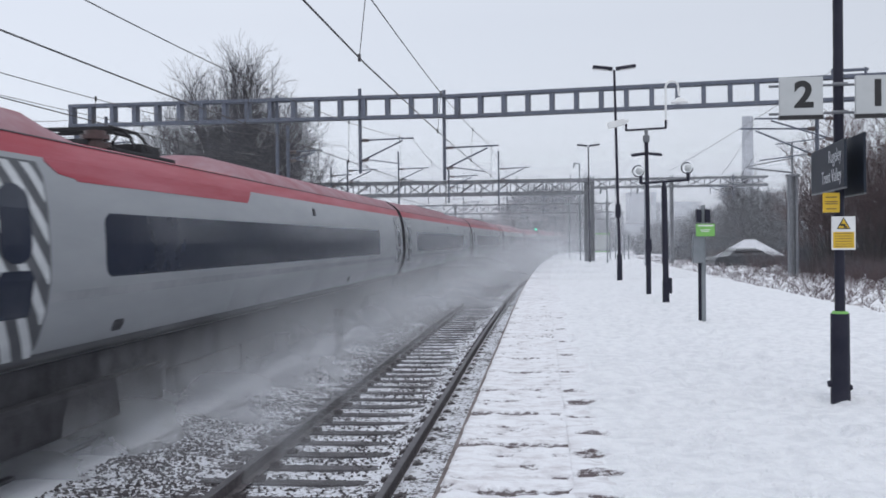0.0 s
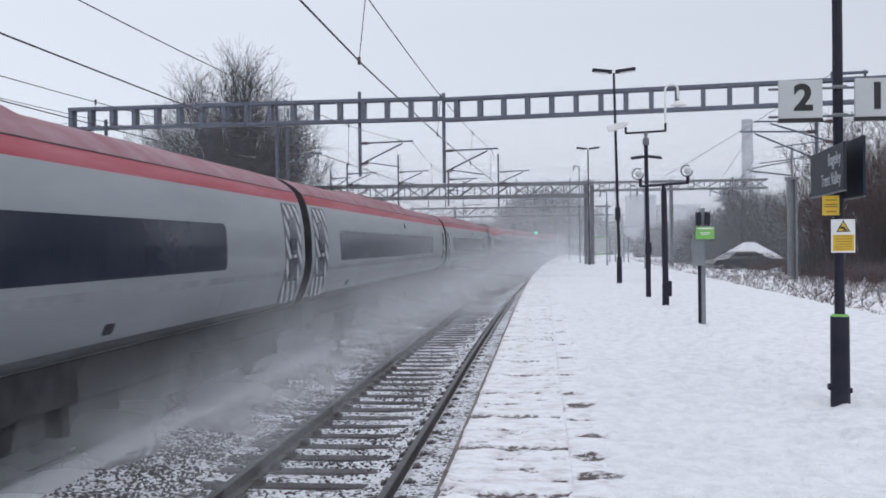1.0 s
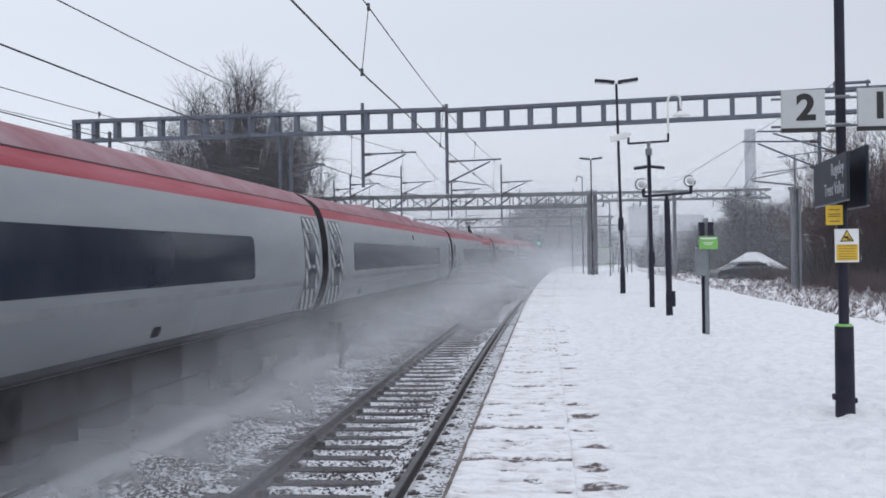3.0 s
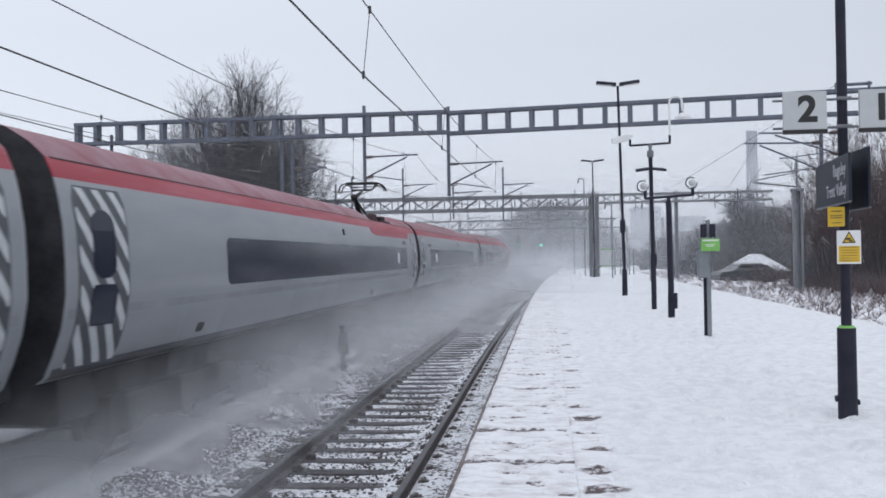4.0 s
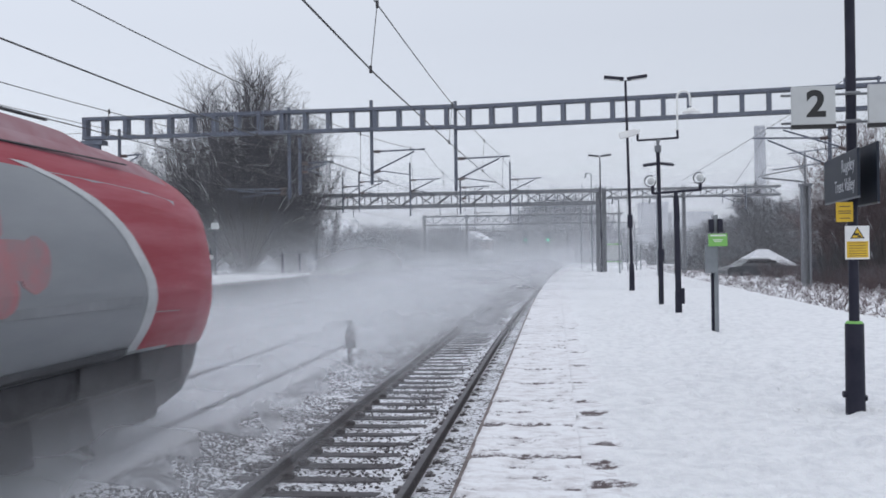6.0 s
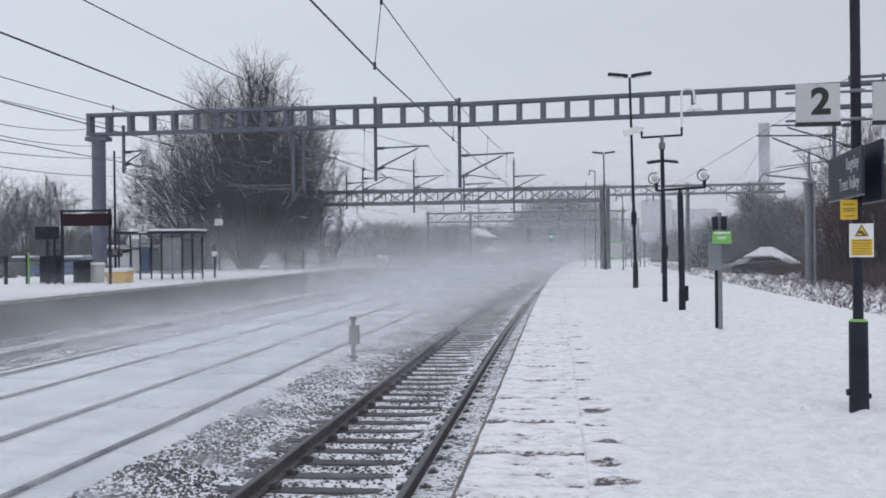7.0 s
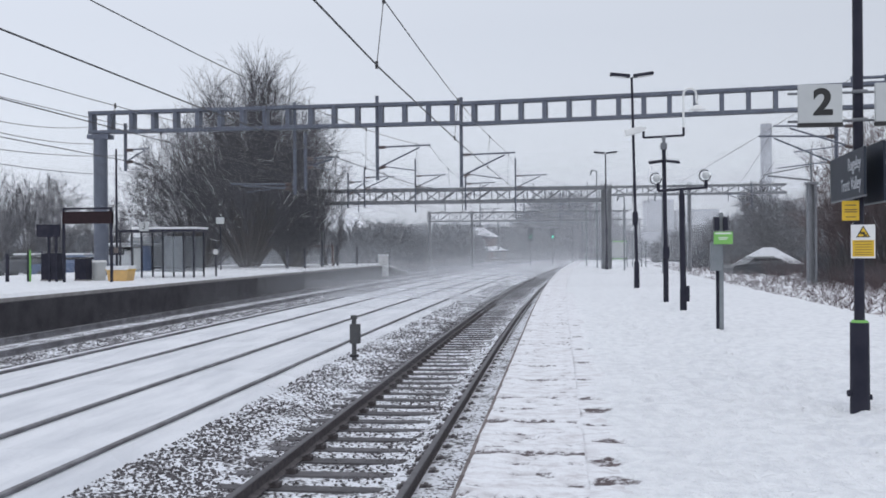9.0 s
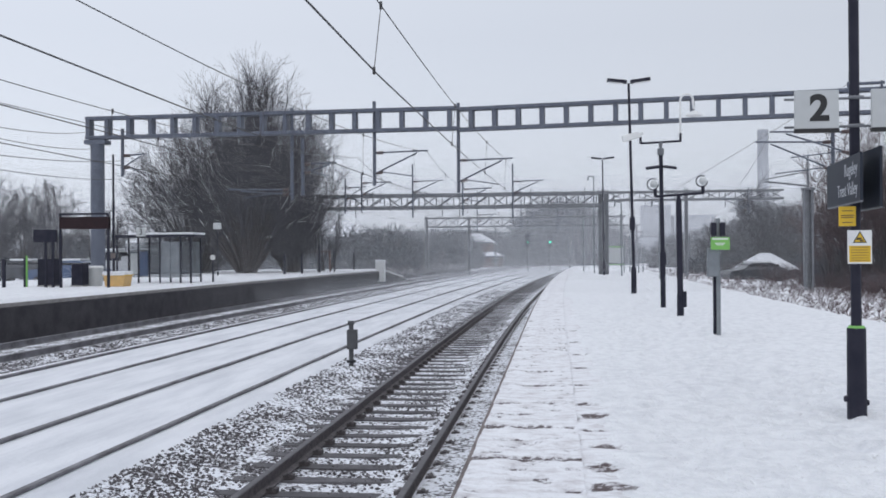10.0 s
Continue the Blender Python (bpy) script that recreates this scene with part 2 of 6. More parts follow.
def text(name, body, size, material, parent, m, depth=0.002, align="CENTER", label="", bold=0.0):
    cu = bpy.data.curves.new(name, "FONT")
    cu.body, cu.size, cu.extrude, cu.align_x, cu.align_y, cu.offset = body, size, depth, align, "CENTER", bold
    tmp = bpy.data.objects.new("tmp", cu)
    scene.collection.objects.link(tmp)
    me = bpy.data.meshes.new_from_object(tmp.evaluated_get(bpy.context.evaluated_depsgraph_get()))
    bpy.data.objects.remove(tmp)
    me.materials.clear()
    me.materials.append(material)
    ob = new(name, me)
    ob.parent = parent
    ob.matrix_local = m
    if label:
        ob["label"] = label
    return ob


# ---- the line of the railway: straight past the platform, then a long bend ----
def bend(y):
    if y <= 18:
        return 0.0
    if y > 400:
        return bend(400) + (y - 400) * 7.2e-4 * 382
    return 3.6e-4 * (y - 18) ** 2


def on_line(off, y):
    """Place at sideways distance off from the camera's line, y metres on."""
    s = 7.2e-4 * max(0, min(y, 400) - 18)
    return off + bend(y), y - off * s * 0.0


T1, T2, T3, T4 = -2.17, -5.68, -8.95, -12.1
Z1, Z2, Z3, Z4 = 0.0, 0.05, 0.08, 0.16
EDGE, PLAT_Z, PLAT_R = -0.62, 0.81, 6.35
FAR_EDGE, FAR_Z = -13.75, 1.12

# ---- ground: one sheet, strips along the line ----
cols = [(-1800, 6.0, 0), (-400, 3.0, 0), (-120, 1.2, 0), (-40, 0.45, 0), (-24, 0.3, 0), (-13.9, -0.05, 1), (-13.4, -0.02, 1), (-12.95, 0.02, 2), (-11.3, 0.02, 2),
        (-10.6, -0.05, 2), (-10.1, 0.045, 0), (-9.0, 0.055, 0), (-7.8, 0.035, 0), (-7.3, 0.025, 0), (-6.7, 0.025, 0), (-5.7, 0.015, 0), (-4.75, 0.0, 0), (-4.45, -0.06, 3),
        (-4.0, -0.13, 3), (-3.5, -0.17, 4), (-3.2, -0.185, 5), (-2.17, -0.185, 5), (-1.75, -0.165, 6), (-1.3, -0.125, 6), (-0.75, -0.10, 6), (-0.5, -0.1, 6),
        (0.5, -0.2, 0), (6.2, 0.2, 7), (9.5, 0.45, 7), (14, 0.2, 7), (30, 0.0, 0), (120, 0.0, 0), (400, 1.0, 0), (1800, 4, 0)]
ys = [-500, -200, -80, -30, -10] + [-6 + 2.0 * i for i in range(60)] + [120, 130, 142, 155, 170, 190, 215, 250, 300, 360, 400, 600, 1000, 2600]
gv, gf, gi = [], [], []
for y in ys:
    for x, z, _ in cols:
        gv.append((x + bend(y), y, z + 0.02 * noise.noise((x * 0.7, y * 0.5, 1.0))))
nc = len(cols)
for j in range(len(ys) - 1):
    for i in range(nc - 1):
        gf.append((j * nc + i, j * nc + i + 1, (j + 1) * nc + i + 1, (j + 1) * nc + i))
        gi.append(cols[i][2])
ground = link("ground", gv, gf, [SNOW_TRACK, BALLAST_MID, BALLAST_MID, BALLAST_LIGHT, BALLAST_DARK, BALLAST_BED, BALLAST_LIGHT, SCRUB_GROUND], smooth=True, idx=gi)
tagged(ground, "snow-covered railway trackbed with grey ballast showing through", "ground", kind="structure")


# ---- rails ----
def sweep_line(name, off, prof, z, y_list, mats, parent=None, top_faces=()):
    v, f, idx = [], [], []
    n = len(prof)
    for y in y_list:
        cx, cy = on_line(off, y)
        v += [(cx + px, cy, z + pz) for px, pz in prof]
    for j in range(len(y_list) - 1):
        for i in range(n):
            k = (i + 1) % n
            f.append((j * n + i, j * n + k, (j + 1) * n + k, (j + 1) * n + i))
            idx.append(1 if i in top_faces else 0)
    f.append(tuple(range(n)))
    idx.append(0)
    return link(name, v, f, mats, parent, idx=idx)


RAIL = [(-0.07, -0.16), (0.07, -0.16), (0.07, -0.145), (0.012, -0.125), (0.012, -0.04), (0.034, -0.032), (0.036, -0.008), (0.028, 0.0), (-0.028, 0.0), (-0.036, -0.008), (-0.034, -0.032), (-0.012, -0.04), (-0.012, -0.125), (-0.07, -0.145)]
rail_ys = [-60, -20] + [2.5 * i for i in range(-2, 60)] + [155, 165, 180, 200, 225, 255, 290, 330, 380, 430]
for tc, tz, lab in ((T1, Z1, "dark rusty running rail on concrete sleepers"), (T2, Z2, "running rail half buried in packed snow"), (T3, Z3, "running rail half buried in packed snow"), (T4, Z4, "rail on snowy ballast beside the far platform")):
    for s in (-0.7525, 0.7525):
        r = sweep_line("rail", tc + s, RAIL, tz + (0.02 if (s < 0 and tc != T1) else 0.0), rail_ys, [RAIL_SIDE, RAIL_TOP] if tc == T1 else [RAIL_FROST, RAIL_FROST], top_faces=(6, 7, 8))
        tagged(r, lab, "rail", group="rails")

# ---- near platform ----
py = [-40, -10] + [2.0 * i for i in range(0, 55)] + [109.5]
pv, pf = [], []
for y in py:
    b = bend(y)
    taper = max(0.0, (y - 60) / 50) * 1.2
    for x, z in ((EDGE + 0.12, -0.4), (EDGE + 0.12, PLAT_Z - 0.14), (EDGE + 0.3, PLAT_Z - 0.135), (PLAT_R - taper, PLAT_Z - 0.12), (PLAT_R - taper, -0.3)):
        pv.append((x + b, y, z))
n = 5
for j in range(len(py) - 1):
    for i in range(n - 1):
        pf.append((j * n + i, j * n + i + 1, (j + 1) * n + i + 1, (j + 1) * n + i))
pf += [tuple(range(n)), tuple(range((len(py) - 1) * n, len(py) * n))]
platform = tagged(link("platform", pv, pf, [CONCRETE]), "long concrete station platform under trodden snow", "platform", kind="structure")

# snow lying on the platform
xs = [0.13, 0.17] + [0.21 + 0.04 * i for i in range(98)] + [4.12 + 0.16 * i for i in range(13)] + [PLAT_R - 0.15, PLAT_R]
sy = [-30, -8, 0] + [2 + 0.5 * i for i in range(5)] + [4.5 + 0.04 * i for i in range(225)] + [13.5 + 0.12 * i for i in range(70)] + [22 + 0.4 * i for i in range(45)] + [40 + 2.0 * i for i in range(35)] + [109.4]
sv, sf, si, sw = [], [], [], []


def tread(x, y):
    """How much feet have churned the snow."""
    return 0.35 + 1.6 * max(0.0, 1 - abs(x - 1.9 - 0.02 * y) / 1.5)


# footprints, in strides along and across the platform
steps = {}
foot_rng = random.Random(21)
for _ in range(46):
    fx, fy_, fa = foot_rng.uniform(0.5, 3.9), foot_rng.uniform(4, 20), foot_rng.gauss(0, 0.5) + (math.pi if foot_rng.random() < 0.5 else 0)
    for k in range(foot_rng.randint(3, 12)):
        px_ = fx + 0.62 * k * math.sin(fa) + (0.09 if k % 2 else -0.09) * math.cos(fa)
        py_ = fy_ + 0.62 * k * math.cos(fa) - (0.09 if k % 2 else -0.09) * math.sin(fa)
        if 0.3 < px_ < 5.6:
            steps.setdefault((int(px_ // 0.4), int(py_ // 0.4)), []).append((px_, py_, fa + foot_rng.gauss(0, 0.12), foot_rng.uniform(0.018, 0.042)))


def footprint(x, y):
    """Depth that boots have pressed into the snow, with a small rim."""
    d = 0.0
    ci, cj = int(x // 0.4), int(y // 0.4)
    for i in (ci - 1, ci, ci + 1):
        for j in (cj - 1, cj, cj + 1):
            for sx, sy_, a, deep in steps.get((i, j), ()):
                u = (x - sx) * math.sin(a) + (y - sy_) * math.cos(a)
                v = (x - sx) * math.cos(a) - (y - sy_) * math.sin(a)
                q = (u / 0.15) ** 2 + (v / 0.065) ** 2
                if q < 1.0:
                    d = max(d, deep * (1 - q * q))
                elif q < 1.9:
                    d -= 0.2 * deep * (1.9 - q)
    return d


# places along the coping's inner side where the snow is worn through
WORN = [(0.34, 5.1, 0.16, 0.20), (0.30, 5.74, 0.17, 0.12), (0.30, 6.28, 0.16, 0.11), (0.36, 6.95, 0.12, 0.08), (0.33, 8.25, 0.13, 0.16), (0.28, 7.6, 0.14, 0.07), (0.28, 8.85, 0.14, 0.08), (0.27, 10.2, 0.12, 0.07), (0.3, 11.7, 0.14, 0.09), (0.28, 13.2, 0.13, 0.09), (0.28, 15.0, 0.14, 0.10), (0.28, 17.2, 0.14, 0.10)]


def worn(x, y):
    """1 where the snow is gone, falling to 0 at a ragged rim."""
    w = 0.0
    for wx, wy, rx, ry in WORN:
        if abs(y - wy) < 2.2 * ry:
            w = max(w, 1.35 - ((x - wx) / rx) ** 2 - ((y - wy) / ry) ** 2)
    return w + 0.9 * noise.noise((x * 7, y * 9, 2.5)) if w > 0 else 0.0


for y in sy:
    taper = max(0.0, (y - 60) / 50) * 1.2
    for i, x in enumerate(xs):
        xx = x - taper * max(0.0, (x - 1) / (PLAT_R - 1))
        h = 0.022 * noise.noise((x * 2.3, y * 2.3, 0)) + 0.02 * noise.noise((x * 5, y * 5, 3)) + 0.03 * noise.noise((x * 0.5, y * 0.4, 7)) + 0.011 * noise.noise((x * 11, y * 11, 5)) - 0.075 * max(0.0, noise.noise((x * 6.5, y * 5.0, 31)) - 0.22) * tread(x, y)
        h -= 0.13 * max(0, noise.noise((x * 3.1, y * 2.2, 11)) - 0.22) * (1.0 if 0.6 < x < 4 else 0.3)
        if 3 < y < 24:
            h -= footprint(x, y)
        thin = min(1.0, max(0.0, (x - 0.13) / 0.4))
        h = h * (0.35 + 0.65 * thin) - 0.012 * (1 - thin)
        if i == 0:
            h = -0.03
        if i == len(xs) - 1:
            h = -0.2
        w_ = min(0.7, max(0.0, 0.62 * worn(x, y))) * min(1.0, max(0.0, (x - 0.13) / 0.10))
        h -= 0.018 * w_
        sw.append(w_ + (0.2 * max(0.0, 1 - abs(x - 0.22) / 0.3) if y < 26 else 0.0))
        if i < 3:
            xx += (0.05 - 0.02 * i) * noise.noise((0, y * 2.4, 21))
        sv.append((xx + bend(y), y, PLAT_Z + h))
n = len(xs)
rag = random.Random(14)
for j in range(len(sy) - 1):
    for i in range(n - 1):
        sf.append((j * n + i, j * n + i + 1, (j + 1) * n + i + 1, (j + 1) * n + i))
        si.append(1 if i < 6 + 3.5 * noise.noise((0.3, sy[j] * 1.9, 9.4)) + rag.uniform(-1, 1) and sy[j] < 30 else 0)
snow_sheet = tagged(link("platform_snow", sv, sf, [SNOW, SNOW_DIRT], smooth=True, idx=si), "white trodden snow lying over the platform", "snow", kind="structure")
set_wear(snow_sheet.data, sw)

# ---- far platform ----
fy = [-30, 0] + [4.0 * i for i in range(3, 18)] + [70, 78]
fv, ff, fi = [], [], []
for y in fy:
    b = bend(y)
    ramp = 0.75 if y > 74 else 0.0
    for x, z in ((FAR_EDGE + 0.1, -0.3), (FAR_EDGE + 0.1, FAR_Z - 0.2), (FAR_EDGE + 0.02, FAR_Z - 0.19), (FAR_EDGE + 0.02, FAR_Z - 0.09), (FAR_EDGE + 0.0, FAR_Z - 0.08), (FAR_EDGE - 0.15, FAR_Z), (-24.6, FAR_Z), (-25.2, -0.2)):
        fv.append((x + b, y, z - (ramp if z > 0 else 0)))
n = 8
for j in range(len(fy) - 1):
    for i in range(n - 1):
        ff.append((j * n + i, j * n + i + 1, (j + 1) * n + i + 1, (j + 1) * n + i))
        fi.append((0, 0, 2, 1, 1, 1, 1)[i])
far_platform = tagged(link("platform_far", fv, ff, [PLATFORM_WALL, SNOW, CONCRETE], idx=fi), "far station platform with dark brick face and snow on top", "platform", kind="structure")


# ---- the train ----
SILVER = mat("silver_coach_paint", (0.30, 0.315, 0.335), (0.245, 0.26, 0.28), 0.40, 1.0, 0.02, metal=0.15, coat=0.15, stretch=(1, 0.35, 1.6))
RED = mat("red_coach_paint", (0.31, 0.014, 0.034), (0.41, 0.10, 0.135), 0.5, 1.8, 0.02, coat=0.06, lo=0.4, hi=0.75, stretch=(1, 0.2, 2.5))
ROOF_SNOWY = mat("frosted_red_roof", (0.25, 0.085, 0.108), (0.34, 0.23, 0.26), 0.7, 1.6, 0.15, lo=0.3, hi=0.72)
GRIME = mat("grimy_lower_panel", (0.12, 0.125, 0.135), (0.05, 0.05, 0.056), 0.8, 1.6, 0.1, lo=0.3, hi=0.7, stretch=(1, 0.4, 3))
COACH_DARK = mat("dirty_underframe", (0.02, 0.02, 0.025), (0.052, 0.052, 0.06), 0.85, 3, 0.4)
ROOF_GEAR = mat("black_roof_gear", (0.008, 0.008, 0.011), (0.02, 0.019, 0.024), 0.7, 5, 0.3)
GANGWAY = mat("gangway_rubber", (0.010, 0.010, 0.016), (0.02, 0.02, 0.028), 0.7, 8, 0.2)
COACH_GLASS = mat("tinted_coach_glass", (0.022, 0.028, 0.045), (0.035, 0.042, 0.062), 0.12, 1.5, 0.0)
COACH_GLASS.node_tree.nodes["Principled BSDF"].inputs["Specular IOR Level"].default_value = 0.22
DOOR_GREY = mat("door_grey", (0.075, 0.08, 0.092), (0.06, 0.065, 0.075), 0.5, 5, 0.03)
DOOR_WHITE = mat("door_stripe_white", (0.58, 0.60, 0.62), (0.46, 0.48, 0.5), 0.5, 4, 0.03)
FADED_RED = mat("faded_red_vinyl", (0.42, 0.17, 0.19), (0.28, 0.22, 0.235), 0.5, 3.5, 0.02)
FROST = mat("frost_band", (0.30, 0.31, 0.33), (0.22, 0.232, 0.246), 0.7, 1.5, 0.05)

COACH = 24.0
BODY = 23.35
SECT = [(1.05, 1.04), (1.13, 1.10), (1.22, 1.30), (1.305, 1.55), (1.355, 1.85), (1.352, 2.15), (1.335, 2.46), (1.29, 2.75), (1.245, 2.93), (1.165, 3.12), (1.02, 3.26), (0.80, 3.40), (0.45, 3.50), (0.0, 3.53)]
SZ, SX = [p[1] for p in SECT], [p[0] for p in SECT]


def half_width(z):
    return float(np.interp(z, SZ, SX))


def body_mesh(name, stations, parent, mats, pick):
    """Skin over stations (y, width factor, roof drop factor, floor rise)."""
    prof = [(-x, z) for x, z in SECT] + [(x, z) for x, z in reversed(SECT[:-1])]
    v, f, idx = [], [], []
    n = len(prof)
    for y, w, top, lift, *cut in stations:
        for x, z in prof:
            z = min(z, cut[0]) if cut else z
            zz = 1.04 + lift + (z - 1.04) * (top * (3.53 - 1.04) - lift) / (3.53 - 1.04)
            v.append((x * w, y, zz))
    for j in range(len(stations) - 1):
        for i in range(n):
            k = (i + 1) % n
            f.append((j * n + i, j * n + k, (j + 1) * n + k, (j + 1) * n + i))
            idx.append(pick(0.5 * (stations[j][0] + stations[j + 1][0]), 0.5 * (prof[i][1] + prof[k][1]) if i < n - 1 else 1.0))
    f += [tuple(range(n))[::-1], tuple(range((len(stations) - 1) * n, len(stations) * n))]
    idx += [pick(stations[0][0], 0), pick(stations[-1][0], 0)]
    ob = link(name, v, f, mats, parent, idx=idx)
    ob.data.polygons.foreach_set("use_smooth", [k < len(f) - 2 for k in range(len(f))])
    return ob


def side_patch(name, material, parent, lo, hi, z0, z1, off, side, label="", steps=9, end=None, both=None):
    """A panel that follows the coach's side between lo(z) and hi(z)."""
    v, f = [], []
    zs = sorted({round(z0 + (z1 - z0) * i / steps, 4) for i in range(steps + 1)} | {z for z in SZ if z0 < z < z1})
    rows = []
    for z in zs:
        a, b = lo(z), hi(z)
        if b - a > 0.004:
            rows.append((z, a, b))
    for z, a, b in rows:
        x = side * (half_width(z) + off)
        xi = side * (half_width(z) - 0.02)
        v += [(xi, a, z), (x, a, z), (x, b, z), (xi, b, z)]
    for i in range(len(rows) - 1):
        for k in range(3):
            f.append((4 * i + k, 4 * i + k + 1, 4 * i + 4 + k + 1, 4 * i + 4 + k))
    m = len(rows) - 1
    f += [(0, 1, 2, 3), (4 * m, 4 * m + 1, 4 * m + 2, 4 * m + 3)]
    return link(name, v, f, material, parent, label)


def rounded(a, b, z0, z1, r):
    def inset(z):
        d = min(z - z0, z1 - z)
        return r - math.sqrt(max(0.0, r * r - (r - d) ** 2)) if d < r else 0.0
    return (lambda z: a + inset(z)), (lambda z: b - inset(z))


TAIL = [(16.9, 1, 1, 0), (19.0, 0.998, 0.995, 0), (20.6, 0.988, 0.98, 0.0), (21.8, 0.972, 0.962, 0.0), (22.7, 0.952, 0.93, -0.02), (23.4, 0.925, 0.88, -0.05), (23.9, 0.875, 0.82, -0.08), (24.2, 0.81, 0.75, -0.08), (24.42, 0.71, 0.65, -0.05), (24.55, 0.55, 0.54, -0.02)]


def nose_patch(name, material, parent, lo, hi, z0, z1, off, side, label="", steps=14, cols_=6):
    """A panel that follows the tapering nose between lo(z) and hi(z)."""
    ty = [p[0] for p in TAIL]
    v, f = [], []
    for i in range(steps + 1):
        z = z0 + (z1 - z0) * i / steps
        for k in range(cols_ + 1):
            y = lo(z) + (hi(z) - lo(z)) * k / cols_
            w, top, lift = (float(np.interp(y, ty, [p[q] for p in TAIL])) for q in (1, 2, 3))
            v.append((side * (half_width(z) * w + off), y, 1.04 + lift + (z - 1.04) * (top * 2.49 - lift) / 2.49))
    n = cols_ + 1
    inner = len(v)
    v += [(p[0] - side * (off + 0.02), p[1], p[2]) for p in v]
    for i in range(steps):
        for k in range(cols_):
            a = i * n + k
            f.append((a, a + 1, a + n + 1, a + n))
    rim = [k for k in range(n)] + [i * n + cols_ for i in range(1, steps + 1)] + [steps * n + k for k in range(cols_ - 1, -1, -1)] + [i * n for i in range(steps - 1, 0, -1)]
    for a, b in zip(rim, rim[1:] + rim[:1]):
        f.append((a, b, inner + b, inner + a))
    return link(name, v, f, material, parent, label)


def coach_door(parent, y0, y1, side):
    lo, hi = rounded(y0, y1, 1.13, 2.88, 0.07)
    d = side_patch("door", DOOR_GREY, parent, lo, hi, 1.13, 2.88, 0.006, side, "grey plug door with white diagonal stripes", 14)
    w = y1 - y0
    mid = (y0 + y1) / 2
    for k in range(-4, 6):
        base = 1.03 + 0.37 * k
        def s_lo(z, base=base):
            return max(y0 + 0.03, y1 - 0.03 - (z - base) * 0.9)
        def s_hi(z, base=base):
            return min(y1 - 0.03, y1 - 0.03 - (z - base) * 0.9 + 0.15)
        za, zb = max(1.15, base - 0.02), min(2.86, base + 1.4)
        if zb - za > 0.15:
            side_patch("stripe", DOOR_WHITE, d, s_lo, s_hi, za, zb, 0.009, side, "", 22)
    lo, hi = rounded(mid - 0.25, mid + 0.23, 1.99, 2.66, 0.16)
    side_patch("window", COACH_GLASS, d, lo, hi, 1.99, 2.66, 0.013, side, "dark rounded door window", 12)
    lo, hi = rounded(mid - 0.29, mid + 0.25, 1.53, 1.93, 0.05)
    side_patch("panel", COACH_GLASS, d, lo, hi, 1.53, 1.93, 0.013, side, "dark lower door panel", 6)


def bogie(parent, y):
    b = part("bogie", B((-1.02, 1.02, y - 1.6, y + 1.6, 0.40, 0.595), bevel=0.04), COACH_DARK, parent, "dirty dark bogie frame")
    for s in (-1.11, 1.11):
        part("side_frame", B((s - 0.09, s + 0.09, y - 1.9, y + 1.9, 0.33, 0.75), bevel=0.05), COACH_DARK, b)
    for dy in (-1.35, 1.35):
        for s in (-0.75, 0.75):
            part("wheel", Rods(((s - 0.065, y + dy, 0.42), (s + 0.065, y + dy, 0.42), 0.42, 0.42, 20)), COACH_DARK, b)
        part("axle", Rods(((-0.9, y + dy, 0.42), (0.9, y + dy, 0.42), 0.09)), COACH_DARK, b)
    return b


def pantograph(parent, y, way, up):
    """Folding current collector on four insulators; way is the direction its elbow points."""
    base = part("pantograph", B((-0.75, 0.75, y - 0.9, y + 0.9, 3.18, 3.28), bevel=0.02), ROOF_GEAR, parent, "dark folding pantograph on insulators")
    bm = bmesh.new()
    for sx in (-0.6, 0.6):
        for dy in (-0.75, 0.75):
            for k in range(4):
                rod(bm, (sx, y + dy, 2.98 + 0.055 * k), (sx, y + dy, 3.02 + 0.055 * k), 0.09 - 0.01 * (k % 2), n=10)
    part("insulator", bm, INSULATOR, base)
    if up:
        el = (0, y + way * 0.95, 3.97)
        top = (0, y - way * 0.32, 4.42)
    else:
        el = (0, y + way * 1.9, 3.42)
        top = (0, y - way * 0.1, 3.52)
    part("lower_arm", Rods(((0, y + way * -0.2, 3.28), el, 0.10, 0.075), ((0.3, y - way * 0.1, 3.28), (0.05, el[1], el[2] - 0.08), 0.025)), ROOF_GEAR, base)
    part("upper_arm", Rods((el, (0, top[1], top[2] - 0.17), 0.06, 0.035), ((-0.09, el[1], el[2]), (0.09, el[1], el[2]), 0.09), ((-0.3, top[1], top[2] - 0.15), (0.3, top[1], top[2] - 0.15), 0.03), ((-0.3, top[1], top[2] - 0.15), (-0.42, top[1], top[2] + 0.03), 0.018), ((0.3, top[1], top[2] - 0.15), (0.42, top[1], top[2] + 0.03), 0.018)), ROOF_GEAR, base)
    bm = bmesh.new()
    for dy in (-0.2, 0.2):
        box(bm, -0.46, 0.46, top[1] + dy - 0.03, top[1] + dy + 0.03, top[2] + 0.03, top[2] + 0.08)
        for s in (-1, 1):
            pts = [(s * 0.46, 0.055), (s * 0.57, 0.03), (s * 0.66, -0.06), (s * 0.71, -0.2)]
            for (xa, za), (xb, zb) in zip(pts, pts[1:]):
                rod(bm, (xa, top[1] + dy, top[2] + za), (xb, top[1] + dy, top[2] + zb), 0.02)
    for s in (-0.45, 0.45):
        rod(bm, (s, top[1] - 0.25, top[2]), (s, top[1] + 0.25, top[2]), 0.022)
    part("head", bm, ROOF_GEAR, base)
    return base


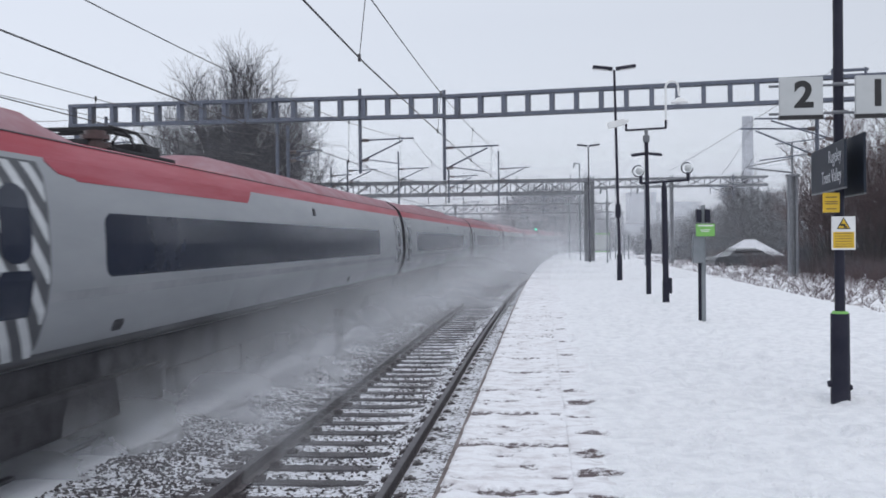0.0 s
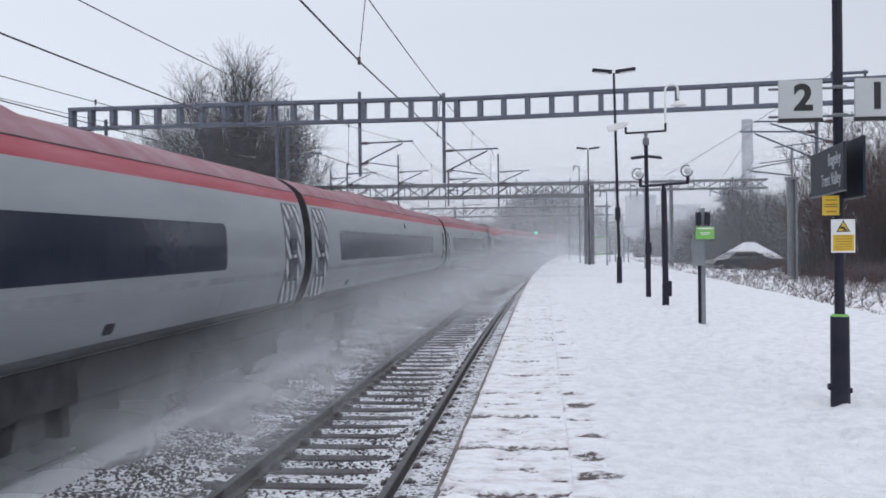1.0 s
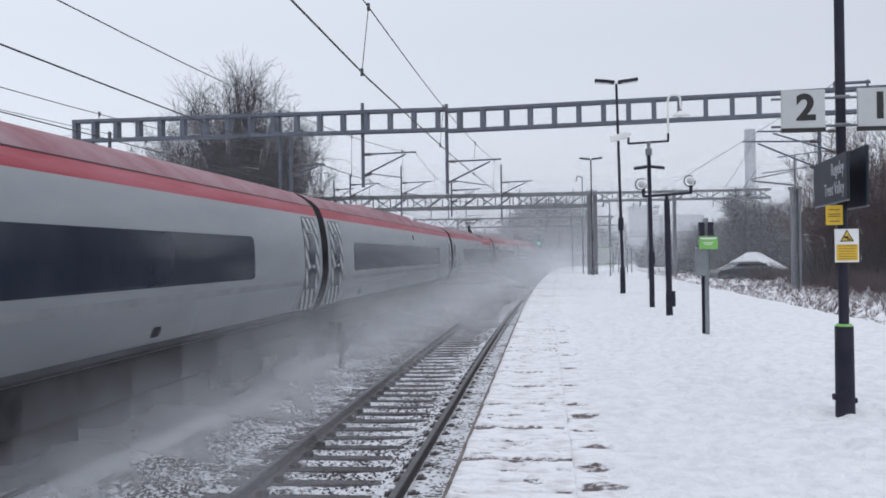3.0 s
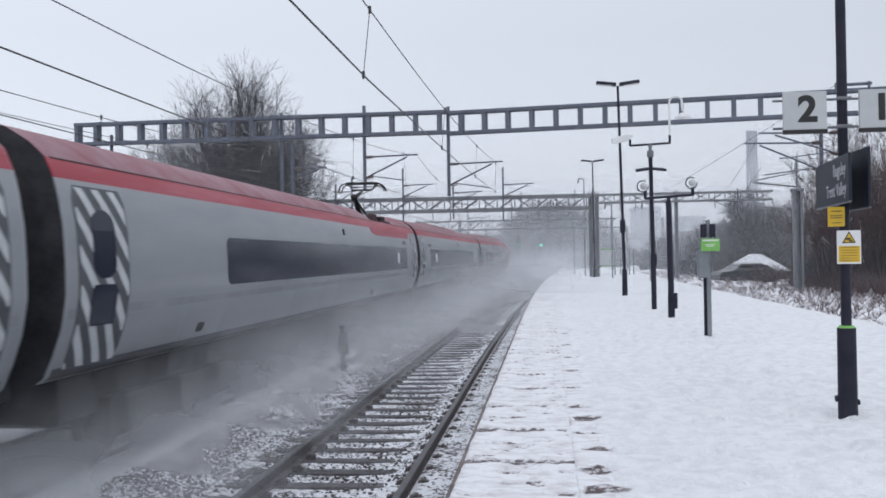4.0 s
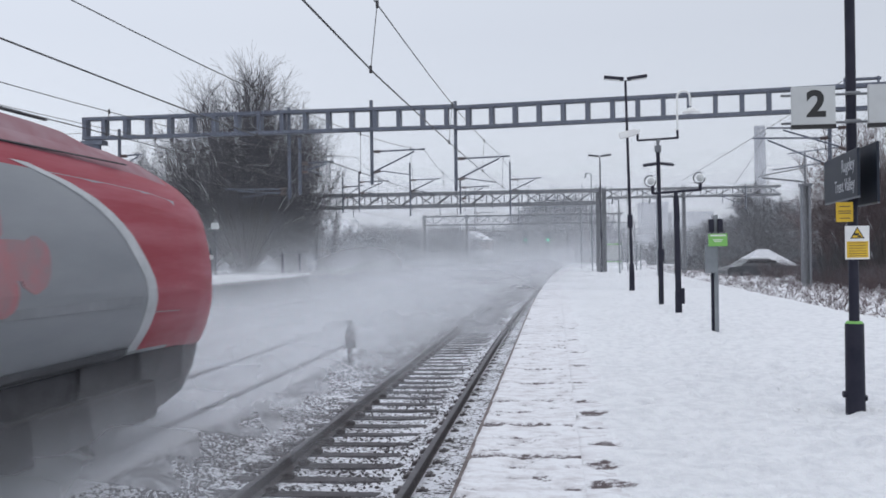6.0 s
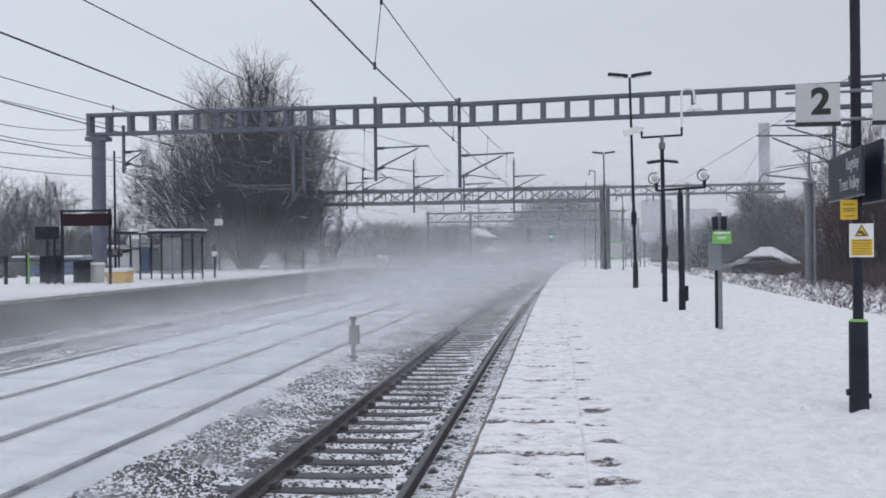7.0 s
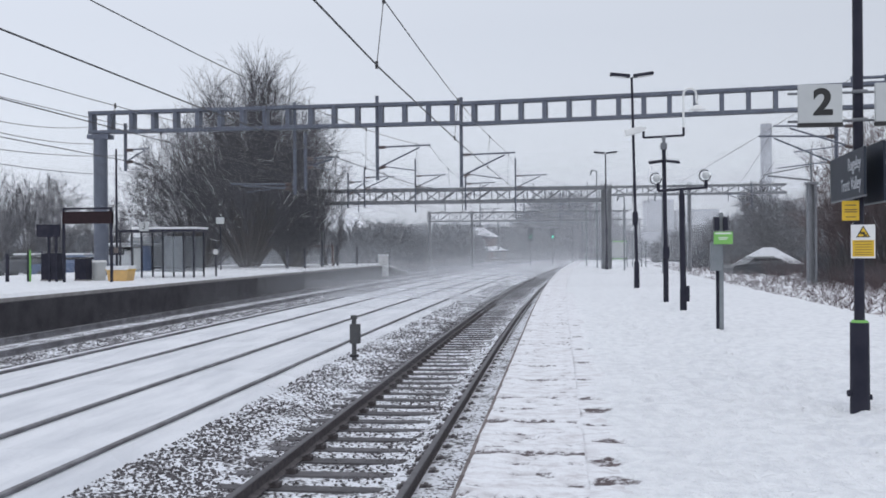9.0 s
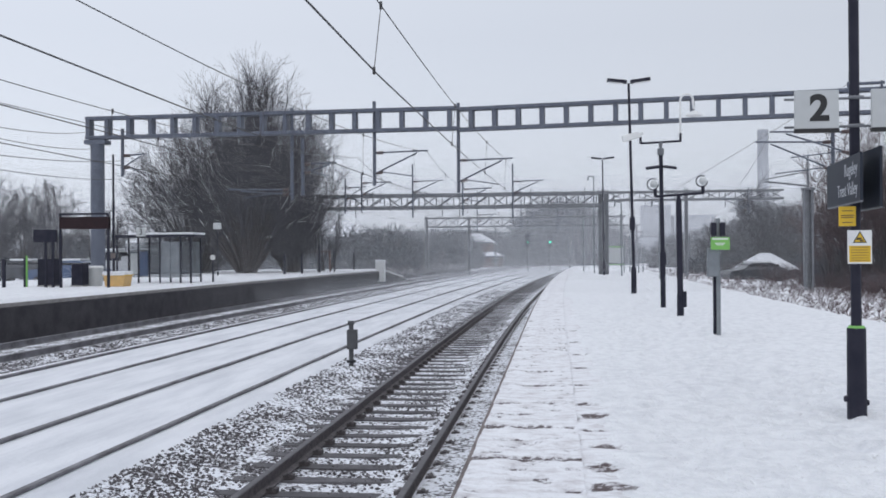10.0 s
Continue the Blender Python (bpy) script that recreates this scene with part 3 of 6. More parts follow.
def build_coach(i, win, well=None, pan=None, nose=0, sticker=False):
    """One coach; its near end (towards the front of the train) at local y 0. well: (from, to) of the sunk roof; nose: 1 rounded cab at the far end, -1 at the near end."""
    lab = "silver and red tilting-train coach rushing through blown snow"
    if nose:
        lab = "silver driving coach with rounded red nose, trailing the train"
    c = empty("railway_coach", Matrix(), lab, "train coach", group="train coaches")
    L = BODY

    def pick(y, z):
        if nose and (y > 22.3 if nose > 0 else y < 1.4):
            return 1 if z < 3.3 else 2
        if z < 1.0:
            return 3
        sunk = well and well[0] - 0.05 < y < well[1] + 0.05
        if z < 2.93:
            return 0
        if sunk and z > 3.22:
            return 3
        return 1 if z < (3.22 if sunk else 3.13) else 2
    stations = [(0.0, 1, 1, 0), (0.04, 1, 1, 0)]
    if well:
        a, b = well
        stations += [(a - 0.45, 1, 1, 0), (a, 1, 1, 0, 3.17), ((a + b) / 2, 1, 1, 0, 3.17), (b, 1, 1, 0, 3.17), (b + 0.45, 1, 1, 0)]
    stations += [(L * 0.5, 1, 1, 0), (L - 0.04, 1, 1, 0), (L, 1, 1, 0)]
    if nose:
        tail = TAIL
        if nose > 0:
            stations = [s for s in stations if s[0] < 15] + tail
        else:
            stations = [(L - s[0], *s[1:]) for s in reversed(tail)] + [s for s in stations if s[0] > 8]
    stations.sort(key=lambda s: s[0])
    if nose > 0:
        v, f = [], []
        for y, w, top, lift in tail[2:]:
            low = 0.36 + 0.5 * max(0.0, y - 23.2)
            v += [(-1.06 * w, y, low), (-1.1 * w, y, 1.1), (1.1 * w, y, 1.1), (1.06 * w, y, low)]
        n_ = len(tail) - 2
        for j in range(n_ - 1):
            f += [(4 * j + q, 4 * j + (q + 1) % 4, 4 * j + 4 + (q + 1) % 4, 4 * j + 4 + q) for q in range(4)]
        f += [(0, 1, 2, 3), tuple(4 * n_ - 1 - q for q in range(4))]
        link("nose_skirt", v, f, COACH_DARK, c, "dark skirt under the nose")
    body_mesh("body", stations, c, [SILVER, RED, ROOF_SNOWY, COACH_DARK], pick)
    for side in (1, -1):
        for a, b in win:
            lo, hi = rounded(a, b, 1.82, 2.46, 0.12)
            w = side_patch("window_band", COACH_GLASS, c, lo, hi, 1.82, 2.46, 0.004, side, "long dark tinted window band", 12)
            if sticker:
                lo, hi = rounded(*((b - 1.85, b - 1.53) if i == 6 else (a + 1.5, a + 1.82)), 1.98, 2.32, 0.155)
                side_patch("sticker", DOOR_WHITE, w, lo, hi, 1.98, 2.32, 0.008, side, "round white window sticker", 10)
        lo, hi = (lambda z: 0.1), (lambda z: L - 0.1 if nose <= 0 else 21.5)
        side_patch("waist_band", FROST, c, lo, hi, 1.63, 1.72, 0.003, side, "pale frosted waist line", 2)
        side_patch("lower_panel", GRIME, c, lo, hi, 1.055, 1.17, 0.003, side, "grimy lower body panel", 3)
        side_patch("roof_seam", COACH_DARK, c, lo, hi, 3.115, 3.13, 0.004, side, "", 1)
        doors = []
        if nose <= 0:
            doors.append((L - 1.33, L - 0.25))
        if nose >= 0:
            doors.append((0.98, 2.06) if i == 0 else (0.25, 1.33))
        for a, b in doors:
            coach_door(c, a, b, side)
        for a in (12.0,):
            side_patch("side_light", COACH_DARK, c, lambda z: a, lambda z: a + 0.16, 2.66, 2.80, 0.012, side, "", 1)
        for a in (3.55, 15.5):
            lo, hi = rounded(a, a + 0.24, 1.24, 1.36, 0.03)
            side_patch("vent", COACH_DARK, c, lo, hi, 1.24, 1.36, 0.006, side, "", 4)
        if well:
            wa, wb = well
            side_patch("cantrail_panel", RED, c, lambda z: wa - 0.85 + 2.0 * max(0.0, 2.9 - z) + (0.25 if z < 2.78 else 0), lambda z: wb + 0.35 - 1.6 * max(0.0, 2.93 - z), 2.745, 2.94, 0.005, side, "deep red panel below the roof well", 8)
        if sticker:
            lo, hi = rounded(*((20.25, 20.95) if i == 6 else (2.2, 2.95)), 2.56, 2.66, 0.04)
            side_patch("number_panel", DOOR_GREY, c, lo, hi, 2.56, 2.66, 0.005, side, "", 4)
        if nose > 0:
            lo, hi = rounded(15.65, 16.6, 1.25, 2.86, 0.06)
            d = side_patch("cab_door", COACH_DARK, c, lo, hi, 1.25, 2.86, 0.003, side, "cab door outlined by a dark seam", 14)
            lo, hi = rounded(15.675, 16.575, 1.275, 2.835, 0.06)
            side_patch("leaf", SILVER, d, lo, hi, 1.275, 2.835, 0.006, side, "", 14)
            lo, hi = rounded(16.05, 16.35, 2.12, 2.60, 0.1)
            side_patch("window", COACH_GLASS, d, lo, hi, 2.12, 2.60, 0.01, side, "", 8)
            for y0_, y1_, za, zb in ((18.15, 18.75, 1.86, 2.16), (18.6, 19.3, 1.96, 2.30), (19.1, 19.6, 1.84, 2.34), (18.7, 19.1, 1.66, 2.02), (18.75, 18.87, 2.3, 2.62)):
                lo, hi = rounded(y0_, y1_, za, zb, 0.45 * min(y1_ - y0_, zb - za))
                nose_patch("emblem", FADED_RED, c, lo, hi, za, zb, 0.006 + 0.001 * za, side, "faded red emblem shape", 8)
            def curve(z):
                return float(np.interp(z, [1.1, 1.4, 1.7, 1.95, 2.15, 2.4, 2.6, 2.78, 2.9, 3.0], [21.75, 21.92, 21.95, 21.82, 21.6, 21.3, 20.95, 20.45, 19.95, 19.3]))
            nose_patch("red_nose", RED, c, curve, lambda z: 23.35, 1.12, 3.0, 0.004, side, "red nose panel", 16, 8)
            nose_patch("white_sweep", DOOR_WHITE, c, lambda z: curve(z) - 0.24, lambda z: curve(z) + 0.02, 1.12, 2.98, 0.008, side, "white sweep behind the red nose", 16, 4)
    # gear below the floor
    end0, end1 = (0.4, L - 0.4) if not nose else ((0.4, 23.2) if nose > 0 else (0.2, L - 0.4))
    rng = random.Random(i + 40)
    y = 5.6
    part("underframe", B((-1.05, 1.05, end0, end1, 0.60, 1.045), bevel=0.03), COACH_DARK, c, "dark snow-dusted floor frame")
    while y < L - 5.6:
        w = rng.uniform(1.8, 3.6)
        part("gear_box", B((-0.98, rng.uniform(0.85, 1.1), y, y + w, rng.uniform(0.24, 0.33), 0.598), bevel=0.06), COACH_DARK, c, "")
        y += w + rng.uniform(0.12, 0.5)
    bogie(c, 3.1)
    bogie(c, L - 3.1)
    if nose >= 0:
        g = part("gangway", B((-0.82, 0.82, -0.66, 0.01, 0.9, 3.1), (-0.75, 0.75, -0.64, 0.0, 3.1, 3.3), bevel=0.03), GANGWAY, c, "black rubber gangway between coaches")
        for side in (1, -1) if i < 5 else ():
            part("marker", B((side * 0.83 - 0.012, side * 0.83 + 0.012, -0.36, -0.22, 2.74, 2.88)), YELLOW, g, "small amber marker")
            part("jumper_cable", Rods((((side * 0.95), -0.6, 1.5), ((side * 0.93), -0.33, 1.2), 0.03), (((side * 0.93), -0.33, 1.2), ((side * 0.95), -0.05, 1.5), 0.03)), COACH_DARK, g)
    if well:
        a, b = well
        part("roof_gear", B((-0.7, 0.7, a + 0.3, a + 1.4, 2.95, 3.22), (-0.5, -0.1, b - 1.2, b - 0.3, 2.95, 3.3), (0.2, 0.6, b - 1.0, b - 0.2, 2.95, 3.27), (-0.62, 0.5, pan[0] - 1.2, pan[0] - 0.35, 3.16, 3.36), (-0.3, 0.62, pan[0] + 0.1, pan[0] + 0.7, 3.2, 3.43), bevel=0.04), ROOF_GEAR, c, "dark electrical gear in the roof well")
        for xx, yy in ((0.1, pan[0] - 2.2), (0.5, pan[0] - 0.9)):
            bm = bmesh.new()
            for k in range(6):
                rod(bm, (xx, yy, 3.17 + 0.05 * k), (xx, yy, 3.225 + 0.05 * k), 0.17 - 0.045 * (k % 2), n=12)
            part("insulator", bm, INSULATOR, c, "ribbed brown roof insulator")
        part("roof_cable", Rods(((0.1, pan[0] - 3.2, 3.58), (0.1, pan[0] - 2.2, 3.47), 0.014), ((0.1, pan[0] - 2.2, 3.47), (0.2, pan[0] - 1.1, 3.37), 0.014)), ROOF_GEAR, c)
        pantograph(c, *pan)
    else:
        pods = ((6.4, 15.2),) if nose <= 0 else ((4.0, 14.9), (15.3, 21.6))
        for pa, pb in pods:
            # a shallow pod that rises from the roof with raked ends
            v, f = [], []
            for y, k in ((pa, 0.0), (pa + 0.7, 0.85), (pa + 1.1, 1.0), ((pa + pb) / 2, 1.0), (pb - 1.4, 1.0), (pb - 0.9, 0.85), (pb, 0.0)):
                d = 0.99 if y < 20 else 0.975
                v += [(sx, y, d * (zb_ + k * (zt_ - zb_))) for sx, zb_, zt_ in ((-1.0, 3.24, 3.26), (-0.86, 3.33, 3.50), (-0.45, 3.47, 3.63), (0, 3.49, 3.655), (0.45, 3.47, 3.63), (0.86, 3.33, 3.50), (1.0, 3.24, 3.26))]
            for j in range(6):
                f += [(7 * j + q, 7 * j + q + 1, 7 * j + 8 + q, 7 * j + 7 + q) for q in range(6)]
            pod = link("roof_pod", v, f, ROOF_SNOWY, c, "long frosted roof pod", smooth=True)
            if pb - pa > 6:
                for ga, gb_ in ((pa + 2.0, pa + 3.8), (pa + 4.4, pa + 5.2)):
                    g = part("grille", B((-0.17, 0.17, ga, gb_, -0.012, 0.012), bevel=0.008), COACH_DARK, pod, "dark roof grille")
                    g.matrix_local = Matrix.Translation((0.67, 0, 3.52)) @ Matrix.Rotation(math.atan2(0.13, 0.41), 4, "Y")
    return c


coaches = {}
WELL_NEAR, WELL_FAR = (2.6, 7.6), (BODY - 7.2, BODY - 1.9)
for i in range(-2, 9):
    if i == -2:
        coaches[i] = build_coach(i, [(7.6, 20.0)], nose=-1)
    elif i in (0, 4):
        coaches[i] = build_coach(i, [(3.15, 19.2)] if i == 0 else [(2.4, 19.0)], (3.0, 7.9) if i == 0 else WELL_NEAR, (5.6, 1, False))
    elif i == 6:
        coaches[i] = build_coach(i, [(4.4, 21.0)], WELL_FAR, (BODY - 2.8, -1, True), sticker=True)
    elif i == 8:
        coaches[i] = build_coach(i, [(2.75, 15.4)], nose=1, sticker=True)
    else:
        coaches[i] = build_coach(i, [(2.5, 19.0)], sticker=(i == 7))


def coach_pose(i, t):
    y0 = 29.65 + COACH * (i - 1) + 0.33 - (36.4 * t - 0.24 * t * t)
    a, b = y0 + 3.1, y0 + BODY - 3.1
    xa, xb = T2 + bend(a), T2 + bend(b)
    ang = math.atan2(xb - xa, b - a)
    cx = (xa + xb) / 2 - math.sin(ang) * BODY / 2
    cy = (a + b) / 2 - math.cos(ang) * BODY / 2
    return pose(cx, cy, Z2, 0, 0, -math.degrees(ang))


# ---- overhead line gantry with rectangular panels ----
def panel_gantry(x0, y0, x1, y1, zb, depth, pitch, label, mat_=STEEL, k=1.0, first=0.1):
    d = Vector((x1 - x0, y1 - y0, 0))
    n = int((d.length - first) / pitch)
    g = empty("overhead_gantry", Matrix.Translation((x0, y0, zb)) @ Matrix.Rotation(math.atan2(d.y, d.x), 4, "Z"), label, "gantry", "line gantries")
    L = d.length
    c = 0.14 * k
    for nm, z in (("lower_chord", 0.0), ("upper_chord", depth - c)):
        for s in (-1, 1):
            part(nm, B((0, L, s * 0.15 - 0.09, s * 0.15 + 0.09, z, z + c), bevel=0.012), mat_, g)
    base = None
    for i in range(n + 1):
        x = min(L - 0.12, max(0.1, first + i * pitch))
        if base is None:
            base = o = part("upright", B((-0.09 * k, 0.09 * k, -0.22, 0.22, c - 0.02, depth - c + 0.02), bevel=0.01), mat_, g)
        else:
            o = new("upright", base.data)
            o.parent = g
        o.location = (x, 0, 0)
    return g


# the beam has a slight kink over the fast lines
KINK = (-4.04, 40.17)
panel_gantry(-20.81, 40.6, *KINK, 7.43, 1.0, 1.026, "long grey steel overhead-line gantry spanning the far tracks", first=-0.03)
panel_gantry(*KINK, 17.5, 36.9, 7.37, 1.0, 1.0, "long grey steel overhead-line gantry over the near track and platform", first=0.56)
for x, y, zz in ((-20.35, 40.6, 0.3), (17.0, 36.98, 0.0)):
    m = empty("gantry_mast", Matrix.Translation((x, y, zz)), "thick round grey gantry mast", "mast", "gantry masts")
    part("shaft", Rods(((0, 0, 0), (0, 0, 7.3 - zz), 0.32, 0.30, 20)), STEEL, m)
    part("cap", B((-0.5, 0.5, -0.3, 0.3, 7.2 - zz, 7.39 - zz), bevel=0.02), STEEL, m)


def cantilever(x, y, top, bottom, reach, z_arm, z_low, label="grey drop tube with insulated cantilever arms", r=0.075):
    """A tube hung from a gantry with a top arm and a raking strut that hold the wires."""
    c = empty("cantilever_support", Matrix.Translation((x, y, 0)), label, "cantilever", "wire supports")
    s = 1 if reach > 0 else -1
    part("drop_tube", Rods(((0, 0, bottom), (0, 0, top), r, r, 10)), STEEL, c)
    part("top_arm", Rods(((0, -0.1, z_arm), (reach, -0.1, z_arm + 0.06), 0.035)), STEEL, c)
    part("strut", Rods(((0, -0.1, z_low), (reach * 0.8, -0.1, z_arm - 0.03), 0.035)), STEEL, c)
    part("steady_arm", Rods(((reach * 0.12, -0.1, z_low + 0.1), (reach * 0.75, -0.1, z_low - 0.12), 0.022)), STEEL, c)
    for z, zz in ((z_arm, z_arm), (z_low, z_low + (z_arm - z_low) * 0.2)):
        bm = bmesh.new()
        for k in range(7):
            f = 0.12 + 0.04 * k
            rod(bm, (s * f, -0.1, z + (zz - z) * f * 1.2), (s * (f + 0.02), -0.1, z + (zz - z) * f * 1.2), 0.075, n=10)
        part("insulator", bm, INSULATOR, c, "ribbed brown insulator")
    return c


cantilever(-4.07, 40.22, 8.59, 4.79, 2.29, 6.14, 5.23)
cantilever(-7.70, 40.31, 8.76, 5.14, 2.32, 6.54, 5.63)
cantilever(-11.36, 40.41, 8.59, 4.59, -2.86, 5.02, 4.82)
cantilever(-10.90, 40.45, 7.27, 4.78, 1.53, 6.12, 5.74)
cantilever(-19.18, 40.61, 7.88, 5.74, 1.12, 6.67, 6.11)
cantilever(11.20, 37.91, 9.07, 4.15, -3.02, 6.73, 5.9)
cantilever(10.62, 38.25, 7.36, 4.34, -2.92, 6.39, 5.32)
bm = Rods(((11.0, 37.7, 8.52), (12.3, 37.5, 8.52), 0.06), ((11.05, 37.7, 8.2), (11.05, 37.7, 8.6), 0.05), ((12.2, 37.5, 8.2), (12.2, 37.5, 8.6), 0.05))
tagged(part("wire_bracket", bm, STEEL), "small steel bracket frame on the gantry top", "bracket")


# ---- lattice gantries further along ----
def lattice_gantry(x0, x1, y, zb, depth, posts, drops, label, r=0.05):
    g = empty("lattice_gantry", Matrix.Translation((0, y, 0)), label, "gantry", "line gantries")
    hc = 0.11 if y < 70 else 0.07
    for nm, z in (("lower_chord", zb), ("upper_chord", zb + depth)):
        part(nm, B((x0, x1, -0.09, 0.09, z - hc, z + hc), (x0, x1, 0.51, 0.69, z - hc, z + hc)), STEEL_LIGHT, g)
    x, k = x0, 0
    while x < x1 - 0.5:
        step = 1.15
        a, b = (zb, zb + depth) if k % 2 else (zb + depth, zb)
        part("diagonal", Rods(((x, 0, a), (min(x1, x + step), 0, b), r * 0.8, r * 0.8, 6)), STEEL_LIGHT, g)
        part("upright", Rods(((x, 0, zb), (x, 0, zb + depth), r * 0.8, r * 0.8, 6)), STEEL_LIGHT, g)
        part("rear_diagonal", Rods(((x, 0.6, zb), (min(x1, x + step), 0.6, zb + depth), r * 0.7, r * 0.7, 6)), STEEL_LIGHT, g)
        if y < 80:
            s_ = 0.18 + 0.5 * (math.sin(7.3 * k) + 1) / 2
            part("stub", Rods(((x + 0.4, -0.1, zb - (s_ if k % 3 else 0.1)), (x + 0.4, -0.1, zb + depth + (0.12 if k % 3 else s_ * 0.6)), r * 0.7, r * 0.7, 6)), STEEL_LIGHT, g)
        x += step
        k += 1
    for px, pz in posts:
        p = empty("gantry_mast", Matrix.Translation((px, y + 0.3, pz)), "grey steel gantry mast", "mast", "gantry masts")
        part("shaft", B((-0.13, -0.06, -0.12, 0.12, 0, zb + depth - pz + 0.25), (0.06, 0.13, -0.12, 0.12, 0, zb + depth - pz + 0.25), (-0.06, 0.06, -0.02, 0.02, 0, zb + depth - pz)), STEEL_LIGHT, p)
    for dx, top, bot, reach, za in drops:
        cantilever(dx, y - 0.1, top, bot, reach, za, za - 0.75, r=0.055)


lattice_gantry(-15.8, 3.3, 62, 5.25, 0.8, ((-15.7, 0.3), (2.85, PLAT_Z - 0.02), (3.25, PLAT_Z - 0.02)),
               ((-12.7, 7.6, 5.0, 2.0, 6.9), (-9.3, 8.1, 4.6, 2.0, 6.95), (-2.75, 8.0, 4.5, 2.0, 6.85), (-6.0, 7.0, 4.7, 1.9, 6.4), (-13.8, 7.2, 4.9, 1.4, 6.6)),
               "grey lattice overhead-line gantry across the tracks")
lattice_gantry(3.9, 16.5, 72, 6.1, 0.6, ((9.6, 0.2),), ((14.0, 6.9, 5.0, -2.0, 6.0),), "grey lattice gantry over the side tracks")
lattice_gantry(-13.5, 7.0, 98, 5.0, 0.9, ((-13.3, 0.0), (6.6, 0.0), (-8.9, 0.0)), ((-8.0, 7.6, 4.4, 2.0, 6.2), (-3.5, 7.7, 4.4, 2.0, 6.3), (0.2, 7.8, 4.4, 2.0, 6.3)), "grey lattice gantry further down the line")
lattice_gantry(-9.0, 12.0, 140, 5.2, 1.0, ((-8.8, 0.0), (11.6, 0.0), (2.0, 0.0)), ((-2.5, 7.4, 4.4, 2.0, 6.2), (1.5, 7.6, 4.4, 2.0, 6.3)), "far grey lattice gantry on the bend")
lattice_gantry(-2.0, 20.0, 185, 5.2, 1.0, ((-1.8, 0.0), (19.5, 0.0)), ((5.5, 7.4, 4.4, 2.0, 6.2),), "far grey lattice gantry on the bend")


# ---- wires ----
def wire(name, pts, r, label, cat="overhead wire"):
    v, f = [], []
    n = 5
    for p in pts:
        for k in range(n):
            a = 2 * math.pi * k / n
            v.append((p[0] + r * math.cos(a), p[1], p[2] + r * math.sin(a)))
    for j in range(len(pts) - 1):
        for k in range(n):
            f.append((j * n + k, j * n + (k + 1) % n, (j + 1) * n + (k + 1) % n, (j + 1) * n + k))
    return tagged(link(name, v, f, WIRE), label, cat, "overhead wires")


def spans(off, keys, sag, step=2.0):
    """Hung line through supports (y, sideways shift, z), sagging between them."""
    out = []
    for (ya, sa, za), (yb, sb, zb) in zip(keys, keys[1:]):
        n = max(2, int((yb - ya) / step))
        for k in range(n):
            u = k / n
            y = ya + (yb - ya) * u
            out.append((off + sa + (sb - sa) * u + bend(y), y, za + (zb - za) * u - sag * 4 * u * (1 - u) * min(1, (yb - ya) / 50)))
    return out


WIRES = ((T1, [(-22, 0.1, 4.6), (13, -0.24, 4.66), (40.6, -0.2, 5.0), (62, 0.15, 4.75), (98, -0.1, 4.7), (140, 0.1, 4.7), (185, 0, 4.7), (260, 0, 4.7)],
          [(-22, -0.12, 6.3), (40.6, -0.15, 6.25), (62, 0.0, 6.3), (98, 0, 6.1), (140, 0, 6.1), (185, 0, 6.0), (260, 0, 6.0)], 0.75),
         (T2, [(-22, 0.1, 4.56), (15, -0.22, 4.56), (41.2, 0.1, 4.7), (62, -0.1, 4.7), (98, 0.1, 4.7), (140, 0, 4.7), (185, 0, 4.7), (260, 0, 4.7)],
          [(-22, 0.0, 6.5), (41.2, -0.05, 6.65), (62, 0.0, 6.4), (98, 0, 6.1), (140, 0, 6.1), (185, 0, 6.0), (260, 0, 6.0)], 1.3),
         (T3, [(-22, 0, 4.6), (41.8, -0.1, 4.8), (62, 0.1, 4.8), (98, 0, 4.7), (140, 0, 4.7), (260, 0, 4.7)],
          [(-22, 0, 6.6), (41.8, 0, 6.5), (62, 0.0, 6.3), (98, 0, 6.1), (140, 0, 6.1), (260, 0, 6.0)], 1.5),
         (T4, [(-22, 0, 4.6), (42.2, 0, 4.8), (62, 0, 4.7), (98, 0, 4.7), (260, 0, 4.7)],
          [(-22, 0, 6.4), (42.2, 0, 6.4), (62, 0.0, 6.2), (98, 0, 6.1), (260, 0, 6.0)], 0.9))
for off, con, catn, sag in WIRES:
    lo = spans(off, con, 0.03)
    hi = spans(off, catn, sag)
    wire("contact_wire", lo, 0.012, "dark contact wire hung over the track")
    wire("catenary_wire", hi, 0.009, "thin catenary wire above the contact wire")
    ly, lz, hz = [p[1] for p in lo], [p[2] for p in lo], [p[2] for p in hi]
    lx, hx, hy = [p[0] for p in lo], [p[0] for p in hi], [p[1] for p in hi]
    y = 12.6 if off == T1 else 9.0
    while y < 100:
        a = (float(np.interp(y, ly, lx)), y, float(np.interp(y, ly, lz)))
        b = (float(np.interp(y, hy, hx)), y, float(np.interp(y, hy, hz)))
        d = tagged(part("dropper", Rods((a, b, 0.006, 0.006, 5)), WIRE), "thin dropper wire with small clamps", "dropper", "wire droppers")
        for p in (a, b):
            part("clamp", Rods(((p[0], y, p[2] - 0.05), (p[0], y, p[2] + 0.05), 0.022, 0.022, 6)), WIRE, d)
        y += 9.5
